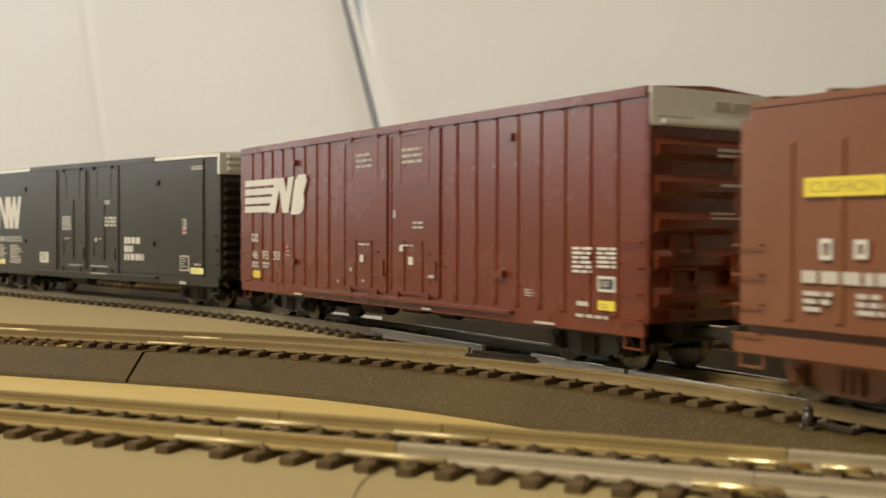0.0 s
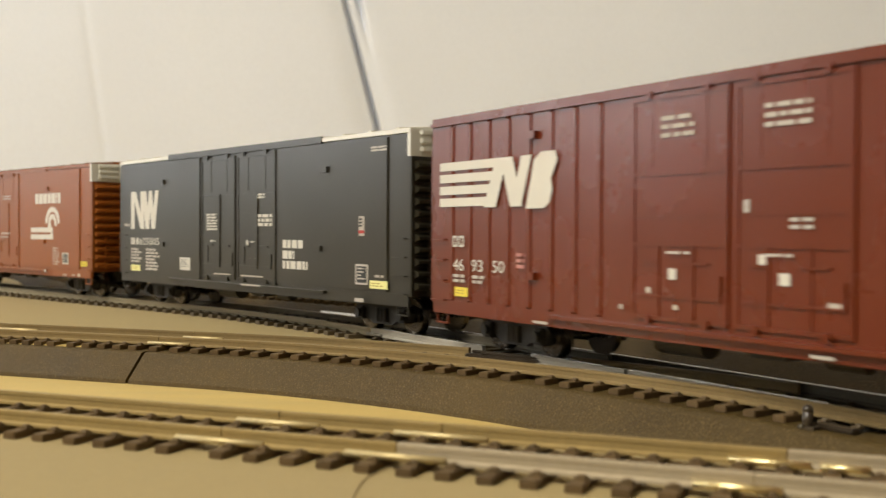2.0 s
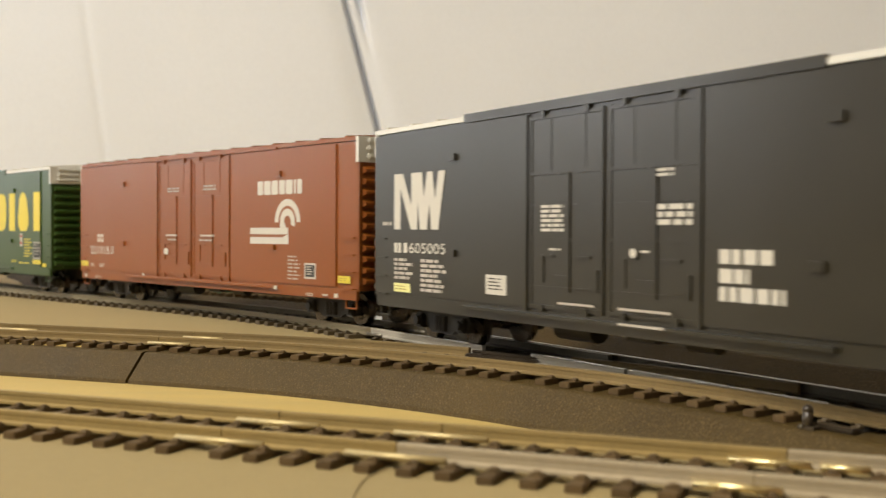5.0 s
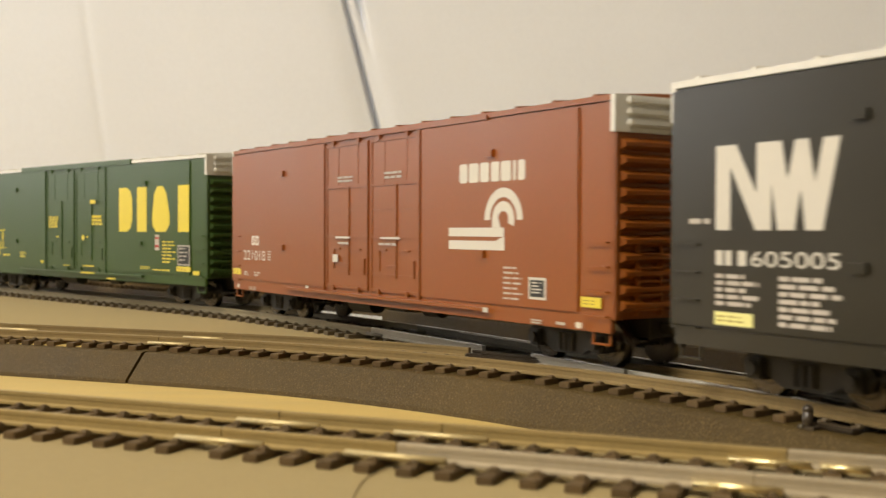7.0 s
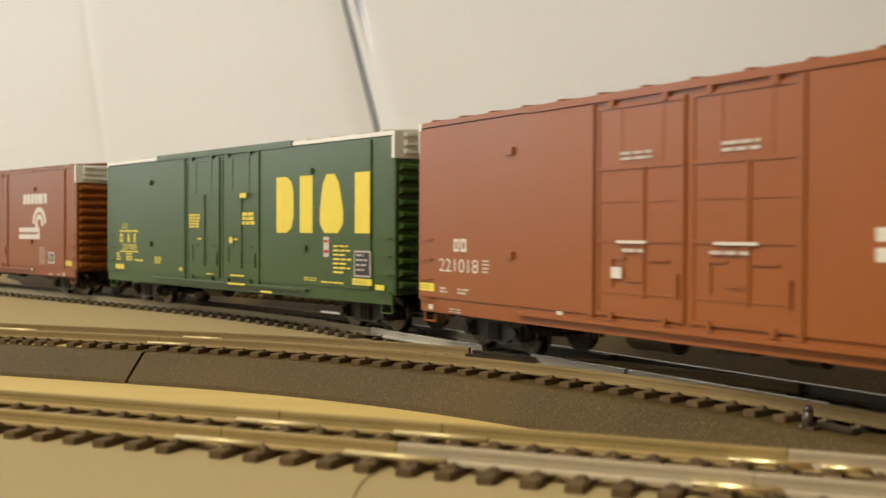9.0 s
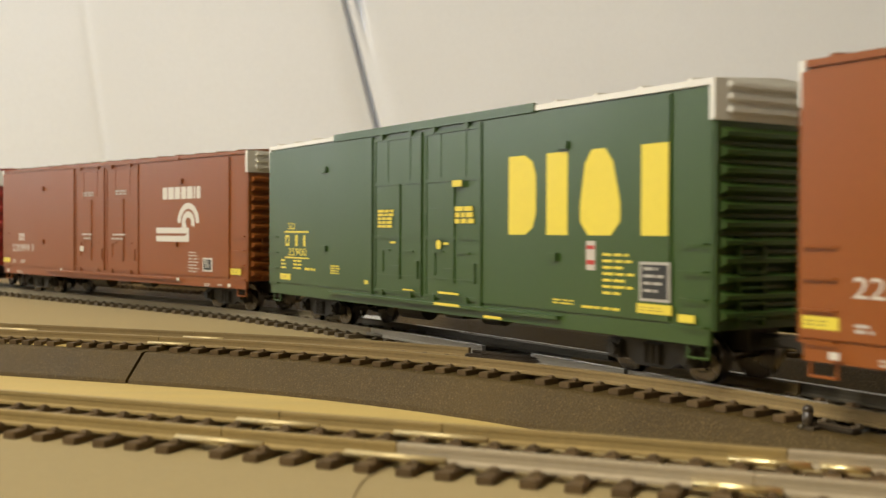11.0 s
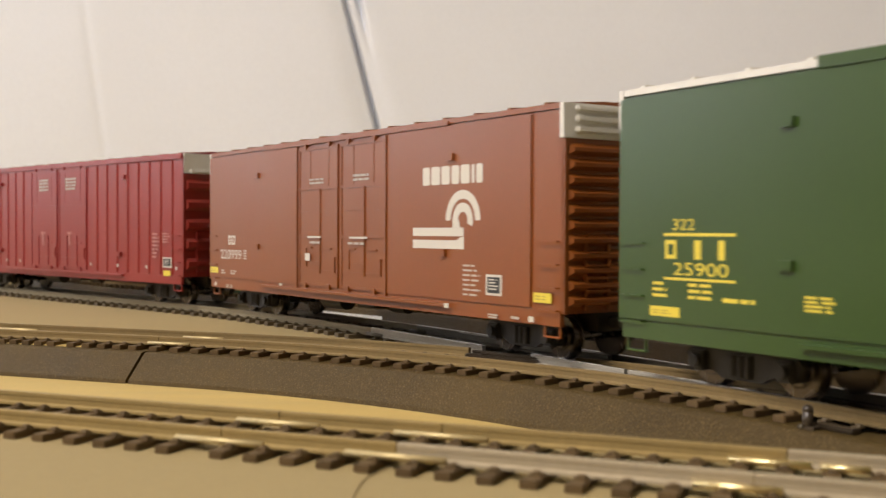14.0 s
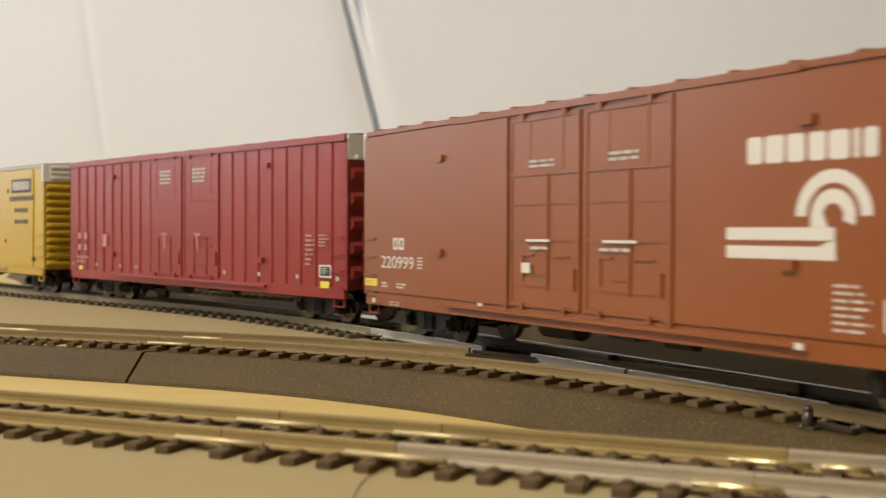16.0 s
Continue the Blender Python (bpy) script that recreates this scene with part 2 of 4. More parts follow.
# ---- the room ----
def room():
    def slab(name, *r, mat=PLASTER):
        ob = new(name, finish(name, boxes(r), mat))
        return tagged(ob, kind="structure")
    slab("floor", -2.4, 2.4, -2.2, 1.8, -1.05, -0.95, mat=CARPET)
    slab("ceiling", -2.4, 2.4, -2.2, 1.8, 1.45, 1.55)
    # the north wall has an added, unseen window beside the cloth
    a0, a1, low, high = -2.26, -1.50, 0.02, 1.20
    bm = boxes((-2.4, a0, 1.70, 1.80, -0.95, 1.45), (a1, 2.4, 1.70, 1.80, -0.95, 1.45),
               (a0, a1, 1.70, 1.80, -0.95, low), (a0, a1, 1.70, 1.80, high, 1.45))
    tagged(new("wall_north", finish("wall_north", bm, PLASTER)), kind="structure")
    w = tagged(new("added_window"), "added unseen white framed back window with daylight", "window", kind="structure")
    for x in (a0, (a0 + a1) / 2 - 0.02, a1 - 0.04):
        part("window_frame", boxes((x, x + 0.04, 1.73, 1.78, low, high), bevel=0.003), LAMP_GLASS, w)
    for z in (low, high - 0.04):
        part("window_frame", boxes((a0 + 0.04, a1 - 0.04, 1.735, 1.775, z, z + 0.04), bevel=0.003), LAMP_GLASS, w)
    slab("wall_south", -2.4, 2.4, -2.20, -2.10, -0.95, 1.45)
    # the west wall has a window
    w0, w1, sill, top = 0.88, 1.42, 0.22, 1.26
    bm = boxes((-2.4, -2.3, -2.10, w0, -0.95, 1.45), (-2.4, -2.3, w1, 1.70, -0.95, 1.45),
               (-2.4, -2.3, w0, w1, -0.95, sill), (-2.4, -2.3, w0, w1, top, 1.45))
    tagged(new("wall_west", finish("wall_west", bm, PLASTER)), kind="structure")
    w = tagged(new("window_1"), "white framed side window with daylight", "window", kind="structure")
    for y in (w0, (w0 + w1) / 2 - 0.02, w1 - 0.04):
        part("window_frame", boxes((-2.38, -2.33, y, y + 0.04, sill, top), bevel=0.003), LAMP_GLASS, w)
    for z in (sill, top - 0.04):
        part("window_frame", boxes((-2.375, -2.335, w0 + 0.04, w1 - 0.04, z, z + 0.04), bevel=0.003), LAMP_GLASS, w)
    part("window_sill", boxes((-2.34, -2.26, w0 - 0.04, w1, sill - 0.04, sill - 0.002), bevel=0.004), LAMP_GLASS, w)
    slab("wall_east", 2.3, 2.4, -2.10, 1.70, -0.95, 1.45)


def backdrop():
    """A pale cloth hung on the wall, with a deep fold and a shallow crease that lean as they fall."""
    cols = sorted(set([round(v, 4) for v in np.arange(-1.5, 2.21, 0.1)] + [round(-0.115 + v, 4) for v in np.arange(-0.09, 0.0901, 0.0012)]
                      + [round(-0.495 + v, 4) for v in np.arange(-0.05, 0.0501, 0.0025)]))
    rows = np.concatenate([np.linspace(-0.0133, 0.6, 26), np.linspace(0.7, 1.44, 6)])
    bm = bmesh.new()
    grid = []
    for z in rows:
        r = []
        for c in cols:
            lean = float(np.interp(c, [-2.2, -0.9, -0.495, -0.3, -0.115, 0.1, 0.5], [0, 0.05, 0.14, 0.19, 0.262, 0.18, 0.05]))
            x = c + lean * (0.269 - min(z, 0.62))
            a, b = c + 0.118, c + 0.495
            hi = min(1.0, max(0.0, (z - 0.30) / 0.05))
            y = 1.55 + 0.034 * math.exp(-(a / 0.0030) ** 2) + 0.0070 * math.exp(-(a / 0.022) ** 2)
            y += 0.026 * hi * math.exp(-((a - 0.0185) / 0.0036) ** 2) + 0.0014 * math.exp(-(b / 0.006) ** 2)
            y += 0.014 * noise.noise(Vector((x * 2.1, z * 1.2, 3.1))) + 0.005 * noise.noise(Vector((x * 7, z * 3, 8.0)))
            r.append(bm.verts.new((x, y, z)))
        grid.append(r)
    for a, b in zip(grid, grid[1:]):
        for j in range(len(a) - 1):
            bm.faces.new((a[j], a[j + 1], b[j + 1], b[j]))
    ob = new("backdrop", finish("backdrop", bm, SHEET, True))
    mod = ob.modifiers.new("thickness", "SOLIDIFY")
    mod.thickness, mod.offset = 0.003, -1
    tagged(ob, "off-white cloth hung behind the layout with a deep fold", "backdrop", kind="structure")


def lamp(x, y):
    lp = thing("ceiling_lamp", "round white ceiling lamp with a flat housing", "lamp")
    lp.location = (x, y, 1.45)
    part("housing", cylinder(bmesh.new(), 0.42, 0.05, pose(0, 0, -0.025), 48), LAMP_GLASS, lp)
    part("mount", cylinder(bmesh.new(), 0.05, 0.02, pose(0, 0, -0.006), 24), STEEL, lp)


def prism(pts, z0, z1):
    bm = bmesh.new()
    lo = [bm.verts.new((x, y, z0)) for x, y in pts]
    hi = [bm.verts.new((x, y, z1)) for x, y in pts]
    n = len(pts)
    for i in range(n):
        bm.faces.new((lo[i], lo[(i + 1) % n], hi[(i + 1) % n], hi[i]))
    bm.faces.new(lo)
    bm.faces.new(hi)
    bmesh.ops.recalc_face_normals(bm, faces=bm.faces)
    return bm


def table():
    t = thing("layout_table", "pine plywood table top that carries the model railway", "table")
    part("table_top", boxes((-1.9, 1.6, -0.5, 1.54, TABLE_Z - 0.018, TABLE_Z), bevel=0.001), PLY, t)
    for x in (-1.8, 1.5):
        for y in (-0.42, 1.46):
            part("leg", boxes((x - 0.035, x + 0.035, y - 0.035, y + 0.035, -0.95, TABLE_Z - 0.018), bevel=0.003), PLY, t)
    # raised board below the main line, up to the start of the turnout
    near = line(branch_at, -0.88, -0.205, 0.02, -0.012)
    far = line(main_at, -0.028, -1.0, 0.02, -0.024)
    pts = near + [offset(main_at, -0.028, 0.012)[:2]] + far + [(-1.86, far[-1][1]), (-1.86, near[0][1])]
    ob = new("baseboard_sheet", finish("baseboard_sheet", prism(pts, TABLE_Z, BOARD_Z), BOARD))
    tagged(ob, "raised matt beige board under the far track", "board", "beige boards")
    a, b = front_at(-1.4), front_at(1.2)
    o = -0.0150
    sn, cs = math.sin(FRONT_H), math.cos(FRONT_H)
    pts = [(a[0] + sn * o, a[1] - cs * o), (b[0] + sn * o, b[1] - cs * o), (1.0, -0.48), (-1.4, -0.48)]
    ob = new("baseboard_sheet", finish("baseboard_sheet", prism(pts, TABLE_Z, FRONT_Z - 0.0037), BOARD))
    tagged(ob, "raised matt beige board under the brass track", "board", "beige boards")
    # polished strip added to give the bright reflection beside the main line
    bm = prism([(-0.0497, 0.4445), (-0.0232, 0.421), (-0.0243, 0.439), (-0.0522, 0.4685)], TABLE_Z, -0.0035)
    tagged(new("glint_strip", finish("glint_strip", bm, CHROME)), "polished metal strip added for a bright glint beside the track", "strip")
    ob = new("grass_mat", finish("grass_mat", prism([(-0.122, 0.585), (-0.078, 0.545), (-0.066, 0.560), (-0.108, 0.600)], TABLE_Z, -0.0008), GREEN_MAT))
    tagged(ob, "dark green scenic grass mat on the board", "mat")


room()
backdrop()
lamp(-0.78, -0.36)
table()


# ---- the tracks ----
def tracks():
    tie_brown = tie_mesh("tie", TIE)
    tie_black = tie_mesh("tie", TIE_BLACK, width=0.0031)
    tie_front = tie_mesh("tie", TIE, length=0.0288, width=0.0026, deep=0.0013)
    tie_half = tie_mesh("tie", TIE_BLACK, length=0.021, shift=0.0045)
    # main line: bare ties on the board
    t = thing("main_track", "dull metal rails on bare dark plastic ties, curving away", "track", "tracks", "structure")
    rails(t, main_at, -1.6, -0.028, DULL_RAIL, cuts=(-1.2, -0.8, -0.5, -0.26))
    ties(t, main_at, -0.9, -0.028, 0.0074, tie_black, -0.0025, jitter=1.5)
    joiner(t, main_at, -0.024, 1)
    joiner(t, main_at, -0.026, -1)
    # turnout: both roads on one moulded bed
    t = thing("turnout", "track turnout on brown moulded roadbed with black frog", "turnout", kind="structure")
    part("roadbed", sweep(line(main_at, -0.026, 0.5), [(o, z - 0.0004) for o, z in BED]), ROADBED, t)
    rails(t, main_at, -0.028, 0.036, PALE_RAIL, sides=(1,), shine=CHROME)
    rails(t, main_at, 0.058, 0.094, PALE_RAIL, sides=(1,), shine=CHROME)
    rails(t, main_at, 0.095, 0.150, PALE_RAIL, sides=(1,), shine=CHROME)
    rails(t, main_at, -0.028, 0.6, NICKEL, cuts=(0.105, 0.3), sides=(-1,), shine=CHROME)
    # check rail inside the far running rail
    part("check_rail", sweep(line(main_at, 0.0, 0.07, 0.006, -GAUGE + 0.0022), RAIL), NICKEL, t)
    ties(t, main_at, -0.022, 0.165, 0.0072, tie_half, -0.0029)
    fx = [offset(branch_at, s, -GAUGE + 0.0003) for s in (-0.092, -0.121)]
    mid = [(a + b) / 2 for a, b in zip(*fx)]
    h = math.degrees(math.atan2(fx[0][1] - fx[1][1], fx[0][0] - fx[1][0]))
    bm = boxes((-0.0150, 0.0140, -0.0022, 0.0022, -0.0030, -0.0010), (-0.010, 0.0140, -0.0018, -0.0008, -0.0011, -0.0003),
               (-0.0150, 0.006, 0.0008, 0.0018, -0.0011, -0.0003), bevel=0.0003)
    part("frog", bm, BROWN_BLACK, t, "black plastic frog").matrix_basis = pose(mid[0], mid[1], -0.0003, 0, 0, h)
    # branch: brown bed, near side of the turnout
    t = thing("branch_track", "dull brass rails on brown moulded roadbed, curving away", "track", "tracks", "structure")
    cuts = (-0.62, SEAM, 0.30)
    for a, b in zip((-0.88, *cuts), cuts):
        part("roadbed", sweep(line(branch_at, a + 0.0005, b - 0.0005), BED), ROADBED, t)
    rails(t, branch_at, -0.88, 0.30, BROWN_BRASS, cuts=(-0.62, -0.281, SEAM), sides=(1,))
    rails(t, branch_at, -0.88, -0.121, BROWN_BRASS, cuts=(-0.62, -0.281, SEAM), sides=(-1,))
    rails(t, branch_at, -0.090, -0.03, BROWN_BRASS, sides=(-1,))
    ties(t, branch_at, -0.5768, -0.245, 0.0047, tie_brown, -0.0025)
    ties(t, branch_at, -0.2405, SEAM - 0.001, 0.0055, tie_brown, -0.0025)
    part("bed_top", sweep(line(branch_at, -0.7, -0.236), [(-0.0150, -0.0039), (0.0135, -0.0039), (0.0135, -0.0035), (-0.0150, -0.0035)]), PLY, t, "pale yellowish strip on the bed below the ties")
    ties(t, branch_at, -0.2113, SPLIT, 0.0070, tie_brown, -0.0025)
    ties(t, branch_at, -0.0817, 0.30, 0.0072, tie_brown, -0.0025, skip=((LEVER - 0.004, LEVER + 0.016),))
    for side in (1, -1):
        joiner(t, branch_at, SEAM + 0.004, side, 0.0, TARNISHED, 0.0070)
        # this pair is added for a glint along the foot of the rails
        joiner(t, branch_at, -0.281, side, 0.0, TARNISHED, 0.0090)
    # near track: no roadbed
    t = thing("near_track", "brass rails on brown ties laid straight on the board", "track", "tracks", "structure")
    rails(t, front_at, -0.5, -0.007, BRASS, z=FRONT_Z, cuts=(-0.25, -0.037), sides=(1,))
    rails(t, front_at, -0.007, 0.16, GREY_RAIL, z=FRONT_Z, cuts=(0.0434,), sides=(1,))
    rails(t, front_at, -0.5, 0.046, BRASS, z=FRONT_Z, cuts=(-0.25, -0.037, -0.007), sides=(-1,))
    rails(t, front_at, 0.046, 0.16, GREY_RAIL, z=FRONT_Z, sides=(-1,))
    ties(t, front_at, -0.2809, -0.040, 0.00606, tie_front, FRONT_Z - 0.0025, jitter=0.8)
    ties(t, front_at, -0.03475, 0.14, 0.0062, tie_front, FRONT_Z - 0.0025, jitter=0.8)
    for s in (-0.037, -0.007):
        for side in (1, -1):
            joiner(t, front_at, s, side, FRONT_Z, TARNISHED, 0.0080)
    joiner(t, front_at, 0.0414, 1, FRONT_Z, POLISHED, 0.0056)
    joiner(t, front_at, 0.0436, -1, FRONT_Z, POLISHED, 0.0057)
    joiner(t, front_at, 0.0538, -1, FRONT_Z, POLISHED, 0.0033)
    # track beyond the train
    t = thing("far_track", "dull brass rails on brown moulded roadbed behind the train", "track", "tracks", "structure")
    part("roadbed", sweep(line(back_at, -0.75, 0.4), BED), ROADBED, t)
    rails(t, back_at, -0.75, 0.4, BROWN_BRASS, shine=NICKEL)
    ties(t, back_at, -0.74, 0.3, 0.0072, tie_brown, -0.0025)


def thread():
    """A thin curved line on the near board, drawn as a fine thread."""
    cu = bpy.data.curves.new("thread", "CURVE")
    cu.dimensions, cu.bevel_depth, cu.bevel_resolution = "3D", 0.00011, 2
    sp = cu.splines.new("NURBS")
    pts = ((-0.0076, 0.1599), (-0.0098, 0.1553), (-0.0111, 0.1504), (-0.0114, 0.1451), (-0.0115, 0.1385))
    sp.points.add(len(pts) - 1)
    for p, (x, y) in zip(sp.points, pts):
        p.co = (x, y, FRONT_Z - 0.0036, 1)
    sp.order_u, sp.use_endpoint_u = 3, True
    cu.materials.append(BOARD_LINE)
    tagged(new("thread", cu), "thin curved brown line on the beige board", "thread")


def lever():
    """The hand lever of the turnout: a stub with a bright pin, and its arm."""
    x, y, _ = offset(branch_at, LEVER, 0.0150)
    h = math.degrees(heading(branch_at, LEVER))
    lv = thing("turnout_lever", "small black turnout hand lever with a bright pin", "lever")
    lv.matrix_basis = pose(x, y, -0.0038, 0, 0, h)
    bm = bmesh.new()
    cylinder(bm, 0.00095, 0.0040, pose(0, 0, 0.0014), 20)
    bmesh.ops.create_uvsphere(bm, u_segments=16, v_segments=10, radius=0.00100, matrix=pose(0, 0, 0.0033))
    part("knob", bm, BROWN_BLACK, lv, smooth=True)
    part("arm", boxes((0.000, 0.0085, 0.0012, 0.0036, 0.0000, 0.0010), bevel=0.0003), BROWN_BLACK, lv)
    part("slide", boxes((-0.0016, 0.0022, -0.0012, 0.0060, -0.0003, 0.0006), bevel=0.0002), BROWN_BLACK, lv)
    bm = bmesh.new()
    bmesh.ops.create_uvsphere(bm, u_segments=12, v_segments=8, radius=0.0004, matrix=pose(-0.0004, -0.0012, 0.0004))
    part("pin", bm, NICKEL, lv, "bright steel pin")


# ---- the boxcars ----
HW, TC = 0.0186, 0.081


def plate(bm, u0, u1, z0, z1, lift, thick=0.0003, sd=-1):
    y = sd * (HW + lift)
    box(bm, u0, u1, min(y, y - sd * thick), max(y, y - sd * thick), z0, z1)
    return bm


def marks(parent, name, mat, rects, lift=0.00056, label=""):
    """Flat lettering shapes on the side; each rect in millimetres: u0, z0, u1, z1."""
    bm = bmesh.new()
    for r in rects:
        plate(bm, r[0] / 1000, r[2] / 1000, min(r[1], r[3]) / 1000, max(r[1], r[3]) / 1000, lift, 0.00005)
    return part(name, bm, mat, parent, label)


def polys(parent, name, mat, shapes, lift=0.00056, label=""):
    """Flat shapes of any outline, in millimetres on the side."""
    bm = bmesh.new()
    y = -(HW + lift)
    for sh in shapes:
        a = [bm.verts.new((u / 1000, y, z / 1000)) for u, z in sh]
        b = [bm.verts.new((u / 1000, y + 0.00005, z / 1000)) for u, z in sh]
        n = len(sh)
        bm.faces.new(a)
        bm.faces.new(list(reversed(b)))
        for i in range(n):
            bm.faces.new((a[i], b[i], b[(i + 1) % n], a[(i + 1) % n]))
    bmesh.ops.remove_doubles(bm, verts=bm.verts, dist=1e-7)
    bmesh.ops.recalc_face_normals(bm, faces=bm.faces)
    return part(name, bm, mat, parent, label)


def dashes(parent, mat, u0, z0, u1, z1, rows, seed, lift=0.00056, fill=0.62, full=False):
    """Small unreadable lettering: rows of bars of uneven length."""
    rng = random.Random(seed)
    hi, lo = max(z0, z1), min(z0, z1)
    step = (hi - lo) / rows
    out = []
    for i in range(rows):
        top = hi - i * step
        u, end = u0, u1 if full else u0 + (u1 - u0) * rng.uniform(0.6, 1.0)
        while u < end - 0.3:
            w = min(end - u, rng.uniform(1.6, 4.2))
            out.append((u, top, u + w, top - step * fill))
            u += w + rng.uniform(0.5, 0.9)
    return marks(parent, "lettering", mat, out, lift)


def digits(parent, text, mat, u0, z0, u1, z1, lift=0.00056):
    """Readable writing from the built-in font, fitted to a field in millimetres."""
    cu = bpy.data.curves.new("lettering", "FONT")
    cu.body, cu.extrude = text, 0.0
    tmp = bpy.data.objects.new("lettering_source", cu)
    scene.collection.objects.link(tmp)
    bpy.context.view_layer.update()
    me = bpy.data.meshes.new_from_object(tmp.evaluated_get(bpy.context.evaluated_depsgraph_get()))
    bpy.data.objects.remove(tmp)
    xs = [v.co.x for v in me.vertices]
    ys = [v.co.y for v in me.vertices]
    a, b, c, d = min(xs), max(xs), min(ys), max(ys)
    lo, hi = min(z0, z1), max(z0, z1)
    for v in me.vertices:
        v.co = ((u0 + (v.co.x - a) / (b - a) * (u1 - u0)) / 1000, -(HW + lift), (lo + (v.co.y - c) / (d - c) * (hi - lo)) / 1000)
    me.materials.clear()
    me.materials.append(mat)
    ob = new("lettering", me)
    ob.parent = parent
    return ob


def arc(cu, cz, r0, r1, a0, a1, n=14):
    """One band of an arc as quads."""
    out = []
    for i in range(n):
        p, q = (math.radians(a0 + (a1 - a0) * k / n) for k in (i, i + 1))
        out.append([(cu + r0 * math.cos(p), cz + r0 * math.sin(p)), (cu + r1 * math.cos(p), cz + r1 * math.sin(p)),
                    (cu + r1 * math.cos(q), cz + r1 * math.sin(q)), (cu + r0 * math.cos(q), cz + r0 * math.sin(q))])
    return out


def wheel_mesh():
    bm = bmesh.new()
    for y in (-0.0080, 0.0080):
        s = 1 if y > 0 else -1
        cylinder(bm, 0.0052, 0.0020, pose(0, y, 0, 90), 28)
        cylinder(bm, 0.0057, 0.0006, pose(0, y - s * 0.0012, 0, 90), 28)
        cylinder(bm, 0.0037, 0.0006, pose(0, y + s * 0.0010, 0, 90), 24, 0.0030)
        cylinder(bm, 0.0014, 0.0012, pose(0, y + s * 0.0014, 0, 90), 14)
        for k in range(4):
            a = k * math.pi / 2
            cylinder(bm, 0.0004, 0.0010, pose(0.0024 * math.cos(a), y + s * 0.0012, 0.0024 * math.sin(a), 90), 8)
    cylinder(bm, 0.0010, 0.0240, pose(0, 0, 0, 90), 12)
    return finish("wheelset", bm, STEEL)


def frame_mesh(mat):
    """A cast side frame: arched bar with journal boxes and a spring nest."""
    bm = bmesh.new()
    shape = [(-0.0150, 0.0062), (-0.0138, 0.0076), (-0.0070, 0.0082), (-0.0040, 0.0094), (0.0040, 0.0094), (0.0070, 0.0082),
             (0.0138, 0.0076), (0.0150, 0.0062), (0.0135, 0.0038), (0.0085, 0.0040), (0.0050, 0.0022), (-0.0050, 0.0022),
             (-0.0085, 0.0040), (-0.0135, 0.0038)]
    a = [bm.verts.new((x, -0.0009, z)) for x, z in shape]
    b = [bm.verts.new((x, 0.0009, z)) for x, z in shape]
    bm.faces.new(a)
    bm.faces.new(list(reversed(b)))
    for i in range(len(shape)):
        j = (i + 1) % len(shape)
        bm.faces.new((a[i], b[i], b[j], a[j]))
    for x in (-0.0112, 0.0112):
        box(bm, x - 0.0021, x + 0.0021, -0.0022, 0.0022, 0.0032, 0.0072, bevel=0.0004)
        cylinder(bm, 0.0013, 0.0012, pose(x, -0.0024, 0.0052, 90), 14)
    for x in (-0.0020, 0.0, 0.0020):
        cylinder(bm, 0.0009, 0.0042, pose(x, -0.0010, 0.0050), 10)
    bmesh.ops.recalc_face_normals(bm, faces=bm.faces)
    return finish("side_frame", bm, mat)


WHEEL = wheel_mesh()
FRAME_BLACK, FRAME_BROWN = frame_mesh(BLACK), frame_mesh(BROWN)
AXLES = []


def truck(car, x, frame):
    t = new("truck", finish("truck", boxes((-0.0032, 0.0032, -0.0120, 0.0120, 0.0050, 0.0090), bevel=0.0006), BLACK))
    t.parent = car
    t.matrix_basis = pose(x, 0, 0)
    for sd in (-1, 1):
        shared("side_frame", frame, t, pose(0, sd * 0.0114, 0, 0, 0, 0 if sd < 0 else 180))
    for a in (-0.0112, 0.0112):
        w = shared("wheelset", WHEEL, t, pose(a, 0, 0.0052))
        AXLES.append((w, a))


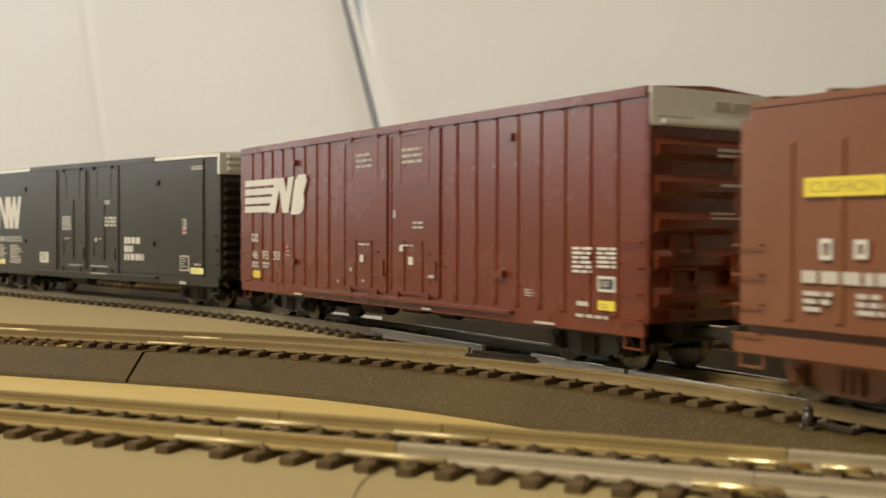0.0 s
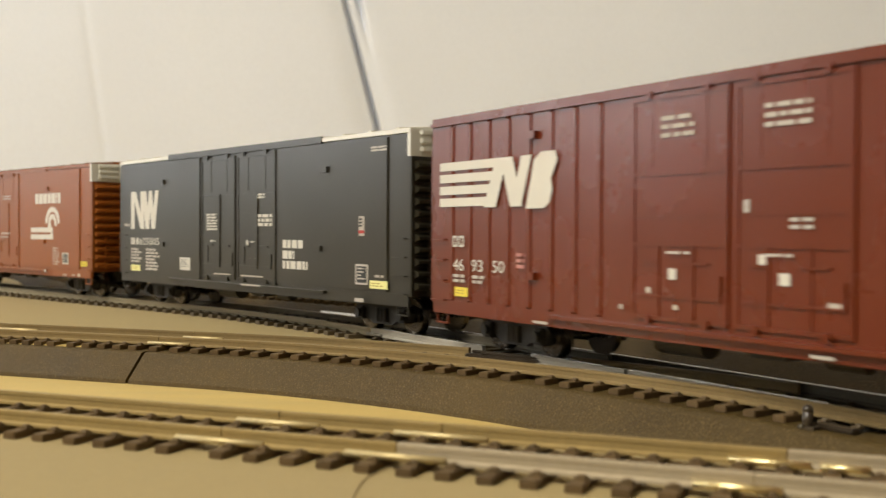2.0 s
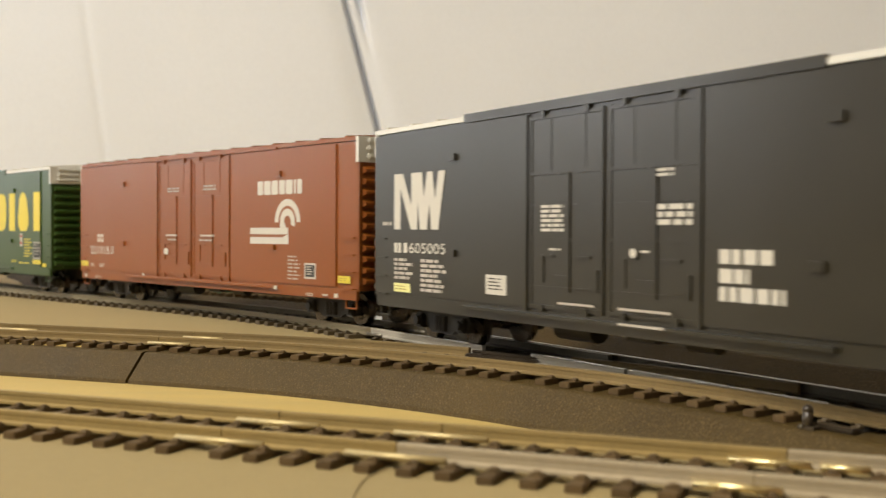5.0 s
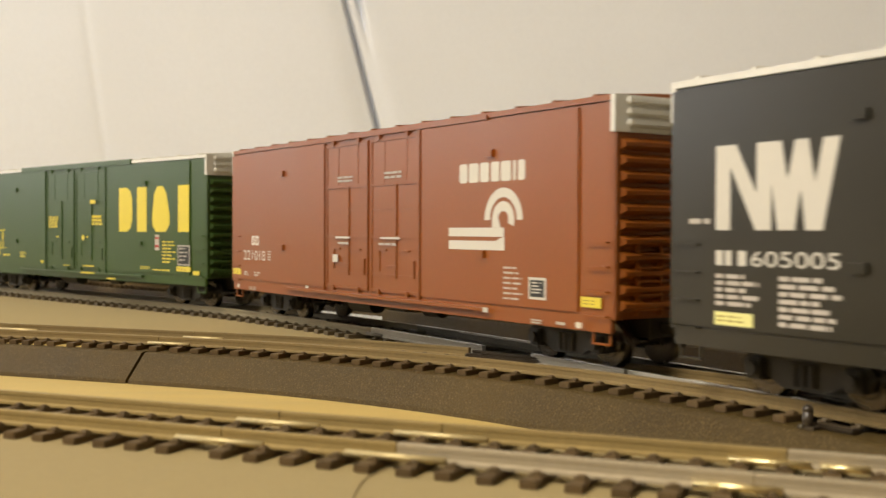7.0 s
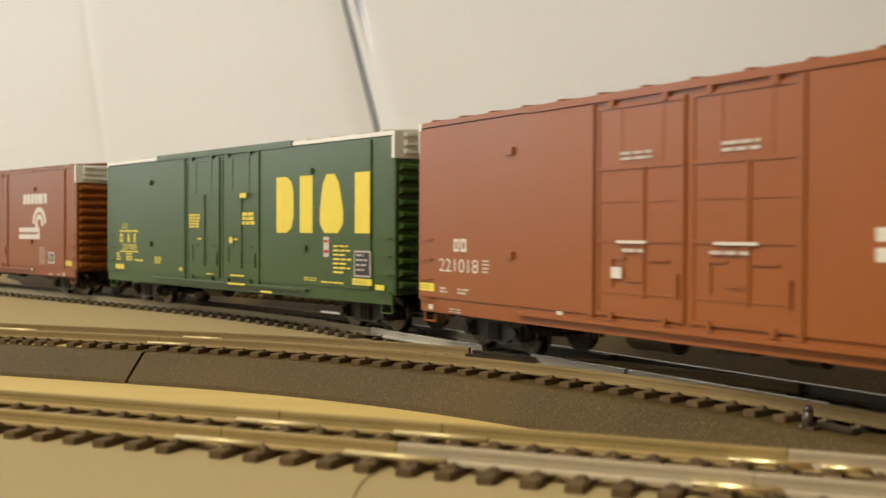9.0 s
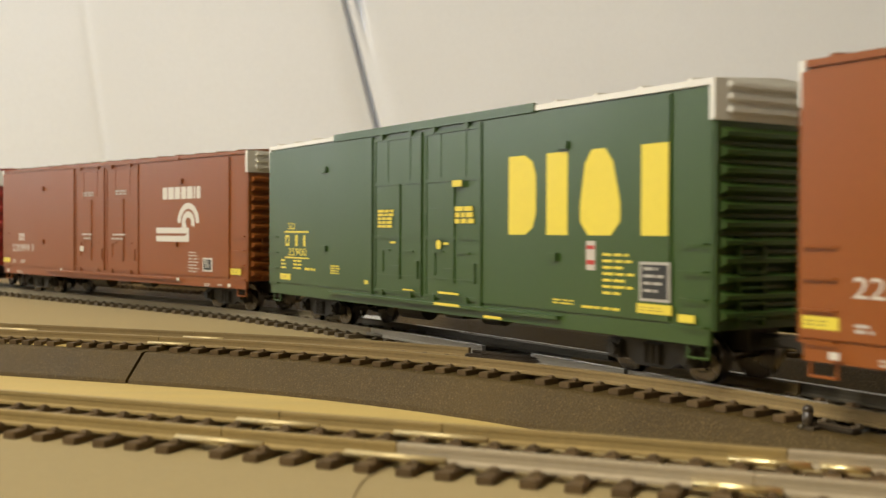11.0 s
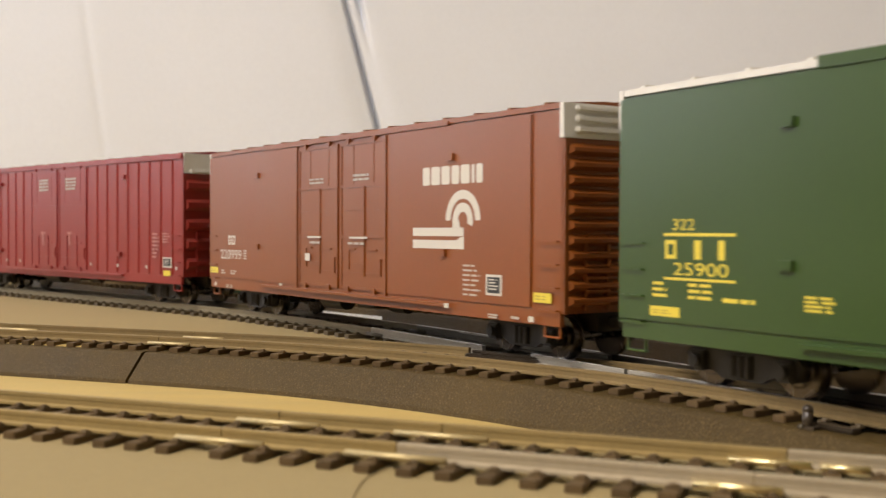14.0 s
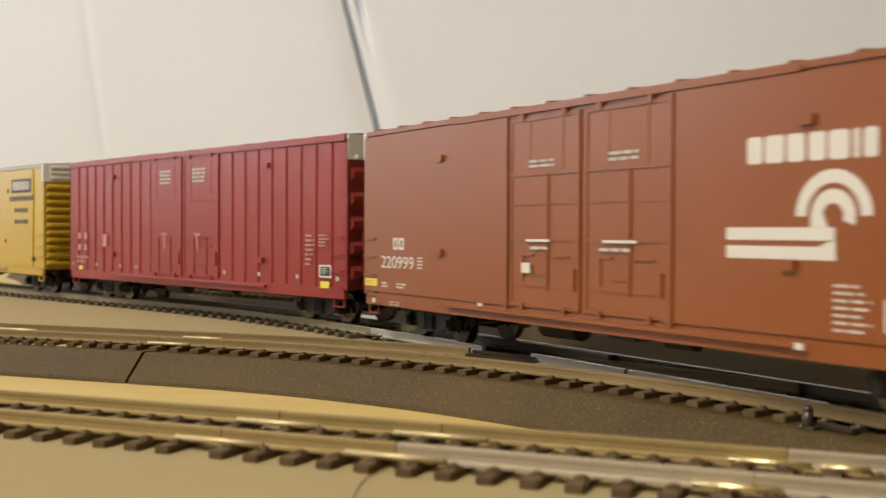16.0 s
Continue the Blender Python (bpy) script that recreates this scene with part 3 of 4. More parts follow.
def end_of_car(car, sx, half, mat, cap_mat, style, ztop):
    """The corrugated end with its pale cap, ladder, platform and coupler."""
    x = sx * half
    coarse, inset = style != "smooth", 0.0030 if style == "old" else 0.0
    lo, hi = 0.0130, ztop - 0.0085
    n = 5 if coarse else 11
    step = (hi - lo) / n
    d, rise = (0.0013, 0.34) if coarse else (0.0015, 0.44)
    bm = bmesh.new()
    a = [bm.verts.new((x, y, -step * rise)) for y in (-0.0176, 0.0176)]
    b = [bm.verts.new((x + sx * d, y, -step * 0.12)) for y in (-0.0166, 0.0166)]
    c = [bm.verts.new((x + sx * d, y, step * 0.12)) for y in (-0.0166, 0.0166)]
    e = [bm.verts.new((x, y, step * rise)) for y in (-0.0176, 0.0176)]
    for p, q in ((a, b), (b, c), (c, e), (e, a)):
        bm.faces.new((p[0], p[1], q[1], q[0]))
    for k in (0, 1):
        bm.faces.new((a[k], b[k], c[k], e[k]))
    bmesh.ops.recalc_face_normals(bm, faces=bm.faces)
    rib = finish("end_rib", bm, mat)
    bm = bmesh.new()
    box(bm, x - sx * 0.0006, x + sx * 0.0002, -HW + inset, HW - inset, 0.0118 + inset / 2, ztop - 0.001 - inset)
    panel = part("end_panel", bm, mat, car, "corrugated end panel")
    for i in range(n):
        shared("end_rib", rib, panel, pose(0, 0, lo + (i + 0.5) * step))
    for y in (-1, 1) if not inset else ():
        part("corner_post", boxes((x - 0.0004, x + sx * 0.0006, y * HW, y * (HW - 0.0011), 0.0118, ztop - 0.0080)), mat, panel)
    bm = bmesh.new()
    z0, z1 = ztop - 0.0077, ztop + 0.0004 - inset
    # on smooth cars the cap laps round the front corners
    lap, w = (0.0003, HW - 0.0004 - inset) if coarse else (0.0010, HW + 0.0004)
    box(bm, x - sx * lap, x + sx * 0.0005, -w, w, z0, z1, bevel=0.0001)
    cap = part("end_cap", bm, cap_mat, car, "pale painted cap of the end")
    rib = finish("cap_rib", boxes((x, x + sx * 0.0014, -0.0155, 0.0160, -0.0008, 0.0008), bevel=0.0004), cap_mat)
    for k in (0.25, 0.55, 0.85) if not coarse else (0.10,):
        shared("cap_rib", rib, cap, pose(0, 0, z0 + (z1 - z0) * k))
    ladder = part("end_ladder", boxes((x + sx * 0.0004, x + sx * 0.0012, -0.0128, -0.0122, 0.0125, 0.0300)), mat, car)
    part("ladder_rail", boxes((x + sx * 0.0004, x + sx * 0.0012, -0.0058, -0.0052, 0.0125, 0.0300)), mat, ladder)
    rung = finish("rung", boxes((x + sx * 0.0012, x + sx * 0.0016, -0.0124, -0.0056, -0.0002, 0.0002)), mat)
    for i in range(6):
        shared("rung", rung, ladder, pose(0, 0, 0.0140 + i * 0.0030))
    part("platform", boxes((x, x + sx * 0.0040, 0.002, 0.012, 0.0150, 0.0157)), mat, car)
    bm = boxes((x + sx * 0.0015, x + sx * 0.0030, 0.004, 0.010, 0.019, 0.026), bevel=0.0004)
    cylinder(bm, 0.0030, 0.0004, pose(x + sx * 0.0036, 0.007, 0.0232, 0, 90), 20)
    part("hand_brake", bm, mat, car)
    bm = boxes((x - sx * 0.006, x + sx * 0.0085, -0.0012, 0.0012, 0.0078, 0.0104), (x + sx * 0.0060, x + sx * 0.0098, -0.0022, 0.0018, 0.0070, 0.0112), bevel=0.0004)
    part("coupler", bm, BLACK, car, "black knuckle coupler")
    for sd in (-1, 1):
        bm = bmesh.new()
        y = sd * (HW + 0.0011)
        box(bm, x - sx * 0.0078, x - sx * 0.0012, y - 0.00013, y + 0.00013, -0.00015, 0.00015)
        for e in (0.0078, 0.0014):
            box(bm, x - sx * e - 0.00013, x - sx * e + 0.00013, sd * HW, y, -0.00015, 0.00015)
        grab = finish("grab_iron", bm, mat)
        for z in (0.0285, 0.0231, 0.0177, 0.0124):
            shared("grab_iron", grab, car, pose(0, 0, z))
        bm = boxes((x - sx * 0.0075, x - sx * 0.0070, sd * HW * 0.96 - 0.0002, sd * HW * 0.96 + 0.0002, 0.0062, 0.0100),
                   (x - sx * 0.0020, x - sx * 0.0015, sd * HW * 0.96 - 0.0002, sd * HW * 0.96 + 0.0002, 0.0062, 0.0100),
                   (x - sx * 0.0075, x - sx * 0.0015, sd * HW * 0.96 - 0.0004, sd * HW * 0.96 + 0.0004, 0.0060, 0.0064))
        part("step", bm, mat, car)


def rib_bar(z0, z1, sd):
    """A pressed rib with sloping flanks."""
    bm = bmesh.new()
    rows = []
    for z, lift in ((z0, 0.0), (z0 + 0.0006, 0.00045), (z1 - 0.0006, 0.00045), (z1, 0.0)):
        rows.append([bm.verts.new((u, sd * (HW + (lift if abs(u) < 0.0008 else -0.0001)), z)) for u in (-0.0011, -0.0006, 0.0006, 0.0011)])
    for a, b in zip(rows, rows[1:]):
        for j in range(3):
            bm.faces.new((a[j], a[j + 1], b[j + 1], b[j]))
    bm.faces.new([row[0] for row in rows] + [row[3] for row in reversed(rows)])
    bmesh.ops.recalc_face_normals(bm, faces=bm.faces)
    return bm


def door(car, u0, u1, ztop, mat, bars, rods, ledges, sd):
    """A plug door: leaf, framing bars, lock rods, small ledges, rollers and handle."""
    z0, z1 = 0.0128, ztop - 0.0022
    w = u1 - u0
    leaf = part("door", plate(bmesh.new(), u0, u1, z0, z1, 0.0003, 0.0008, sd), mat, car)
    bm = bmesh.new()
    for z, h in ((z0 + 0.0006, 0.0004), (z1 - 0.0006, 0.0004), *bars):
        plate(bm, u0, u1, z - h, z + h, 0.0006 if h > 0.0003 else 0.0005, 0.0006, sd)
    for u in (u0 + 0.0006, u1 - 0.0006):
        plate(bm, u - 0.0005, u + 0.0005, z0, z1, 0.00055, 0.0006, sd)
    part("door_frame", bm, mat, leaf)
    for k, a, b, lift in rods:
        u = u0 + w * k
        part("lock_rod", plate(bmesh.new(), u - 0.0004, u + 0.0004, a, b, lift, lift, sd), mat, leaf)
    for k0, k1, z in ledges:
        part("ledge", plate(bmesh.new(), u0 + w * k0, u0 + w * k1, z - 0.0002, z + 0.0003, 0.0007, 0.0006, sd), mat, leaf)
    k, z = (0.93, 0.0200) if ledges else (0.55, 0.0210)
    u = u0 + w * k
    part("door_handle", plate(bmesh.new(), u - 0.0004, u + 0.0004, z - 0.0025, z + 0.0025, 0.0009, 0.0008, sd), mat, leaf)
    for k in (0.2, 0.8):
        u = u0 + w * k
        part("door_roller", plate(bmesh.new(), u - 0.0008, u + 0.0008, z1 - 0.0006, z1 + 0.0010, 0.0010, 0.0010, sd), mat, leaf)
        part("door_roller", plate(bmesh.new(), u - 0.0007, u + 0.0007, z0 - 0.0006, z0 + 0.0010, 0.0010, 0.0010, sd), mat, leaf)


def boxcar(label, mat, style, half=0.1067, ztop=0.0600, shift=0.0, roof_mat=GALV, cap_mat=GALV, header=None, frame=None):
    car = thing("boxcar", label, "boxcar", "cars of the train")
    bm = boxes((-half, half, -HW, HW, 0.0118, ztop - 0.0010), bevel=0.0003 if style != "old" else 0.0022)
    part("body", bm, mat, car)
    # low-pitched roof with cross ribs
    bm = bmesh.new()
    prof = [(-HW - 0.0003, ztop - 0.0009), (-HW - 0.0003, ztop + 0.0004), (0.0, ztop + 0.0016), (HW + 0.0003, ztop + 0.0004), (HW + 0.0003, ztop - 0.0009)]
    k, cut = (0.0003, 1.0) if style != "old" else (0.0026, 0.88)
    ends = [[bm.verts.new((x, y * cut, z)) for y, z in prof] for x in (-half + k, half - k)]
    for j in range(5):
        bm.faces.new((ends[0][j], ends[0][(j + 1) % 5], ends[1][(j + 1) % 5], ends[1][j]))
    bm.faces.new(ends[0])
    bm.faces.new(ends[1])
    bmesh.ops.recalc_face_normals(bm, faces=bm.faces)
    roof = part("roof", bm, roof_mat, car)
    rb = bmesh.new()
    reach = HW if style == "smooth" else HW * 0.86
    for y, tilt in ((-reach / 2, 4.2), (reach / 2, -4.2)):
        bmesh.ops.create_cube(rb, size=1.0, matrix=pose(0, y, ztop + 0.0011, tilt) @ Matrix.Diagonal((0.0014, reach, 0.0010, 1)))
    rib = finish("roof_rib", rb, roof_mat)
    for i in range(15):
        shared("roof_rib", rib, roof, pose(-half + 0.0065 + i * (2 * half - 0.013) / 14, 0, 0))
    if header:
        for sd in (-1, 1):
            part("door_header", plate(bmesh.new(), header[0], header[1], ztop - 0.0013, ztop + (0.0009 if roof_mat is GALV else -0.0002), 0.0007, 0.0010, sd), mat, car)
    # side sills and the rail on which the doors run
    for sd in (-1, 1):
        bm = plate(bmesh.new(), -half + 0.0008, half - 0.0008, 0.0088, 0.0124, 0.0001, 0.0012, sd)
        part("side_sill", bm, mat, car)
        part("door_rail", plate(bmesh.new(), shift - 0.058, shift + 0.060, 0.0108, 0.0116, 0.0014, 0.0014, sd), mat, car)
        if style == "smooth":
            bars = ((0.0443, 0.0004), (0.0372, 0.0002), (0.0290, 0.0004), (0.0180, 0.0002))
            rods = ((0.56, 0.0172, 0.0443, 0.0007), (0.30, 0.0450, 0.0575, 0.00042), (0.76, 0.0450, 0.0575, 0.00042), (0.20, 0.0190, 0.0252, 0.0006))
            ledges = ((0.18, 0.36, 0.0252), (0.60, 0.84, 0.0250), (0.36, 0.58, 0.0206))
            part("side_panel", plate(bmesh.new(), -half + 0.0002, shift - 0.0306, 0.0128, ztop - 0.0016, 0.0005, 0.0006, sd), mat, car)
            part("side_panel", plate(bmesh.new(), shift + 0.0285, 0.0952, 0.0128, ztop - 0.0016, 0.0005, 0.0006, sd), mat, car)
            part("door_post", plate(bmesh.new(), shift + 0.0272, shift + 0.0284, 0.0120, ztop - 0.0016, 0.0009, 0.0010, sd), mat, car)
            part("door_post", plate(bmesh.new(), shift - 0.0305, shift - 0.0293, 0.0120, ztop - 0.0016, 0.0009, 0.0010, sd), mat, car)
        else:
            bars = ((0.0425, 0.0004), (0.0340, 0.0002), (0.0283, 0.0004))
            rods = ((0.30, 0.0135, 0.0283, 0.0006), (0.66, 0.0135, 0.0283, 0.0006), (0.22, 0.0440, 0.0570, 0.0004), (0.78, 0.0440, 0.0570, 0.0004))
            ledges = ((0.12, 0.28, 0.0246), (0.56, 0.82, 0.0246), (0.06, 0.94, 0.0178))
            rib = finish("rib", rib_bar(0.0122 if style != "old" else 0.0150, ztop - (0.0018 if style != "old" else 0.0075), sd), mat)
            us = [-0.0985 + 0.0088 * i for i in range(8)] + [0.0372 + 0.0089 * i for i in range(8)]
            if style == "old":
                us = [-0.0868 + 0.0108 * i for i in range(6)] + [0.0330 + 0.0108 * i for i in range(6)]
            for u in us:
                shared("rib", rib, car, pose(u, 0, 0))
            if style != "old":
                part("eave_rail", plate(bmesh.new(), -half, half, ztop - 0.0018, ztop - 0.0008, 0.0007, 0.0008, sd), mat, car)
        door(car, shift - 0.0288, shift - 0.0014, ztop, mat, bars, rods, ledges, sd)
        door(car, shift + 0.0002, shift + 0.0270, ztop, mat, bars, rods, ledges, sd)
        for u, z in ((0.0615, 0.0502), (-0.0615, 0.0502), (-0.0615, 0.0250), (0.0578, 0.0250)):
            z = z if style == "smooth" else (z + 0.0033 if z > 0.04 else 0.0203)
            bm = plate(bmesh.new(), u - 0.0016, u + 0.0016, z - 0.0009, z + 0.0009, 0.0013, 0.0013, sd)
            part("jacking_bracket", bm, mat, car)
    for sx in (-1, 1):
        end_of_car(car, sx, half, mat, cap_mat, style, ztop)
    bm = boxes((-half + 0.004, half - 0.004, -0.0042, 0.0042, 0.0068, 0.0118), (-0.050, -0.049, -0.016, 0.016, 0.0092, 0.0120),
               (0.049, 0.050, -0.016, 0.016, 0.0092, 0.0120), (-0.018, -0.017, -0.016, 0.016, 0.0092, 0.0120), (0.017, 0.018, -0.016, 0.016, 0.0092, 0.0120))
    part("underframe", bm, BLACK, car)
    bm = cylinder(bmesh.new(), 0.0030, 0.014, pose(-0.020, -0.009, 0.0080, 0, 90), 18)
    cylinder(bm, 0.0022, 0.008, pose(0.022, -0.010, 0.0085, 0, 90), 16)
    box(bm, 0.000, 0.009, -0.012, -0.006, 0.0070, 0.0112)
    part("brake_gear", bm, BLACK, car)
    for x in (-TC + 0.0025, TC + 0.0025):
        truck(car, x, frame or FRAME_BLACK)
    return car


def labels(car, name, mat, rects, lift):
    for r in rects:
        marks(car, name, mat, [r], lift)
        if name == "yellow_label" and r[2] - r[0] > 5 and r[1] - r[3] > 1.5:
            dashes(car, OCHRE, r[0] + 0.8, r[1] - 0.7, r[2] - 0.8, r[3] + 0.2, 2, 7, lift + 0.00004, 0.35)


def striped_mark(car):
    """Pale stripes that run into slanted blocks."""
    rows = []
    for i in range(4):
        top = 48.9 - i * 3.15
        rows.append([(-105.2, top), (-77.1 - i * 0.9, top), (-78.2 - i * 0.9, top - 2.2), (-105.2, top - 2.2)])
    rows.append([(-78.1, 48.9), (-73.1, 48.9), (-78.0, 36.8), (-83.4, 36.8)])
    rows.append([(-76.0, 48.9), (-70.7, 48.9), (-66.4, 36.8), (-71.7, 36.8)])
    rows.append([(-67.0, 48.9), (-62.7, 48.9), (-67.0, 36.8), (-71.1, 36.8)])
    for i, r in enumerate(rows):
        polys(car, "emblem_stroke", WHITE, [r], 0.00050 + 0.00002 * i)
    polys(car, "emblem_block", WHITE, [[(-65.0, 36.2), (-57.6, 36.2), (-55.4, 37.6), (-54.4, 40.6), (-55.0, 43.0), (-52.5, 47.2), (-53.3, 49.4), (-58.9, 49.4), (-61.7, 47.6), (-62.5, 44.6)]], 0.00066)


def zigzag_mark(car):
    """Tall pale strokes, upright and slanted."""
    z0, z1 = 31.2, 47.0
    st = [[(-92.5, z0), (-88.8, z0), (-88.8, z1), (-92.5, z1)], [(-91.0, z1), (-87.4, z1), (-78.8, z0), (-82.6, z0)],
          [(-82.4, z0), (-78.9, z0), (-78.9, z1), (-82.4, z1)], [(-80.2, z1), (-76.6, z1), (-73.4, z0), (-77.4, z0)],
          [(-77.2, z0), (-73.6, z0), (-70.6, z1), (-73.6, z1)], [(-73.4, z1), (-70.6, z1), (-67.6, z0), (-71.2, z0)],
          [(-71.0, z0), (-67.4, z0), (-63.9, z1), (-67.4, z1)]]
    for i, s in enumerate(st):
        polys(car, "emblem_stroke", WHITE, [s], 0.00056 + 0.00002 * i)


def arch_mark(car):
    """A double arch over two pale bars, below a row of blocks."""
    a = arc(67.0, 33.6, 5.6, 7.9, 0, 180, 18) + arc(67.0, 33.6, 2.2, 4.6, -20, 180, 14)
    polys(car, "arch_emblem", WHITE, a, 0.00056)
    polys(car, "bar_emblem", WHITE, [[(42.8, 31.7), (67.4, 31.7), (67.4, 29.45), (42.8, 29.45)]], 0.00058)
    polys(car, "bar_emblem", WHITE, [[(42.8, 28.4), (64.0, 28.4), (66.0, 29.2), (67.6, 29.42), (67.6, 26.1), (42.8, 26.1)]], 0.00058)
    polys(car, "bar_emblem", WHITE, [[(62.4, 31.72), (66.0, 31.72), (65.0, 34.0), (62.4, 34.0)]], 0.00060)
    z0, z1 = 43.1, 48.0
    for a, b in ((47.8, 51.4), (52.0, 56.4), (57.0, 61.0), (61.8, 65.4), (66.0, 70.2), (71.0, 72.2), (73.0, 75.8)):
        k = min(0.5, (b - a) / 4)
        polys(car, "name_block", WHITE, [[(a + k, z0), (b - k, z0), (b, z0 + k), (b, z1 - k), (b - k, z1), (a + k, z1), (a, z1 - k), (a, z0 + k)]], 0.00056)


def slab_mark(car):
    """Four tall yellow slabs, the first and third with rounded sides."""
    z0, z1 = 30.0, 48.8
    polys(car, "name_slab", YELLOW, [[(40.0, z0), (46.6, z0), (49.6, z0 + 1.6), (51.0, z0 + 5), (51.0, z1 - 5), (49.6, z1 - 1.6), (46.6, z1), (40.0, z1)]])
    polys(car, "name_slab", YELLOW, [[(55.0, z0), (62.8, z0), (62.8, z1), (55.0, z1)]])
    polys(car, "name_slab", YELLOW, [[(70.0, z0), (77.6, z0), (80.6, z0 + 3), (80.6, z0 + 7), (78.2, z1 - 3), (75.6, z1), (71.2, z1), (68.8, z1 - 3), (67.2, z0 + 7), (67.2, z0 + 3)]])
    polys(car, "name_slab", YELLOW, [[(87.0, z0), (95.0, z0), (95.0, z1), (87.0, z1)]])


def hollow(car, mat, rects, lift, edge=0.75):
    """Small marks as open frames."""
    for u0, a, u1, b in rects:
        marks(car, "mark_frame", mat, [(u0, a, u0 + edge, b), (u1 - edge, a, u1, b), (u0 + edge, a, u1 - edge, a - edge), (u0 + edge, b + edge, u1 - edge, b)], lift)


def frame_box(car, u0, z0, u1, z1, mat, seed, ink=INK):
    """A ruled data box: dark field, pale border and small lines."""
    marks(car, "data_box", mat, [(u0, z0, u1, z1)], 0.00056)
    marks(car, "data_field", ink, [(u0 + 0.7, z0 - 0.6, u1 - 0.7, z1 + 0.6)], 0.00064)
    dashes(car, mat, u0 + 1.4, z0 - 1.1, u1 - 1.2, z1 + 1.0, 4, seed, 0.00068, 0.4)


def build_train():
    cars = []
    # red-brown car of an older, lower kind, with soft ribs
    c = boxcar("red-brown weathered ribbed boxcar with yellow label", BROWN, "old", half=0.1005, ztop=0.0545, roof_mat=BROWN, cap_mat=BROWN, frame=FRAME_BROWN)
    bare = set(c.children)
    marks(c, "yellow_label", YELLOW, [(-84.6, 40.2, -68.0, 36.9)], 0.00066)
    digits(c, "CUSHION", OCHRE, -83.4, 39.5, -69.4, 37.6, 0.00070)
    hollow(c, WHITE, [(-81.2, 29.8, -78.6, 26.2), (-74.2, 29.7, -71.6, 26.5)], 0.00066)
    dashes(c, FADED, -85.0, 24.3, -60.0, 22.2, 1, 5, 0.00066, 1.0, True)
    dashes(c, FADED, -84.6, 20.8, -78.0, 16.8, 3, 6, 0.00066)
    dashes(c, FADED, -73.6, 20.8, -66.5, 16.8, 3, 7, 0.00066)
    for ob in c.children:
        if ob not in bare:
            ob.location.x = 0.0014
    cars.append((c, -0.4662))

    # tuscan ribbed car
    c = boxcar("tuscan red ribbed boxcar with pale striped emblem", TUSCAN, "ribbed", half=0.1090, ztop=0.0606, shift=0.0028, roof_mat=TUSCAN)
    bare = set(c.children)
    striped_mark(c)
    hollow(c, WHITE, [(-98.3, 29.6, -96.0, 26.7), (-95.2, 29.6, -92.8, 26.7)], 0.00066, 0.55)
    digits(c, "46", WHITE, -98.0, 23.5, -92.8, 20.5, 0.00066)
    digits(c, "93", WHITE, -89.0, 23.5, -83.8, 20.5, 0.00066)
    digits(c, "50", WHITE, -79.2, 23.5, -74.0, 20.5, 0.00066)
    dashes(c, PINK, -68.8, 25.6, -65.4, 21.4, 3, 13, 0.00066, 0.6, True)
    dashes(c, FADED, -98.0, 19.5, -92.5, 17.0, 2, 11, 0.00066, full=True)
    dashes(c, FADED, -88.6, 19.5, -83.0, 17.0, 2, 12, 0.00066, full=True)
    labels(c, "yellow_label", YELLOW, [(-97.2, 16.2, -90.8, 13.8)], 0.00066)
    for s, (a, b) in enumerate(((-18.0, -8.6), (9.2, 19.8))):
        dashes(c, FADED, a, 53.9, b, 48.8, 3, 20 + s, 0.00062, 0.5, True)
    dashes(c, FADED, -16.0, 27.0, -9.0, 26.2, 1, 23, 0.00096)
    dashes(c, FADED, 10.0, 27.0, 17.0, 26.2, 1, 24, 0.00096)
    labels(c, "small_label", WHITE, [(-15.6, 23.6, -13.4, 21.4), (12.9, 23.6, 15.4, 21.4), (8.0, 26.8, 9.8, 25.0)], 0.00066)
    dashes(c, WHITE, 84.6, 27.4, 91.2, 21.3, 6, 25, 0.00066, 0.6, True)
    dashes(c, WHITE, 93.0, 27.4, 99.2, 22.6, 5, 26, 0.00066, 0.6, True)
    frame_box(c, 93.2, 21.2, 99.0, 17.8, WHITE, 27)
    labels(c, "yellow_label", YELLOW, [(93.4, 15.9, 99.0, 13.8)], 0.00066)
    dashes(c, FADED, 66.9, 17.2, 71.6, 15.2, 3, 28, 0.00066, 0.5)
    dashes(c, FADED, 86.0, 12.6, 99.0, 11.4, 1, 29, 0.00066)
    labels(c, "small_label", FADED, [(86.2, 15.4, 90.2, 14.4), (70.6, 9.9, 78.4, 9.3), (-62.0, 9.9, -56.0, 9.3), (20.0, 9.9, 25.0, 9.3), (23.6, 18.9, 26.4, 17.6), (4.4, 36.8, 5.8, 34.4), (-22.2, 19.6, -20.8, 18.4), (-14.2, 16.4, -12.8, 15.4), (-30.6, 15.6, -29.4, 14.6)], 0.00066)
    dashes(c, FADED, 15.2, 33.4, 20.4, 30.8, 2, 21, 0.00066, 0.5, True)
    # dark writing on the pale end cap
    END = 0.1085
    bm = boxes((END, END + 0.0002, 0.0000, 0.0050, 0.0571, 0.0588), (END, END + 0.0002, 0.0060, 0.0150, 0.0571, 0.0588), (END, END + 0.0002, -0.0165, -0.0060, 0.0546, 0.0550))
    part("end_lettering", bm, GREY_ROOF, c)
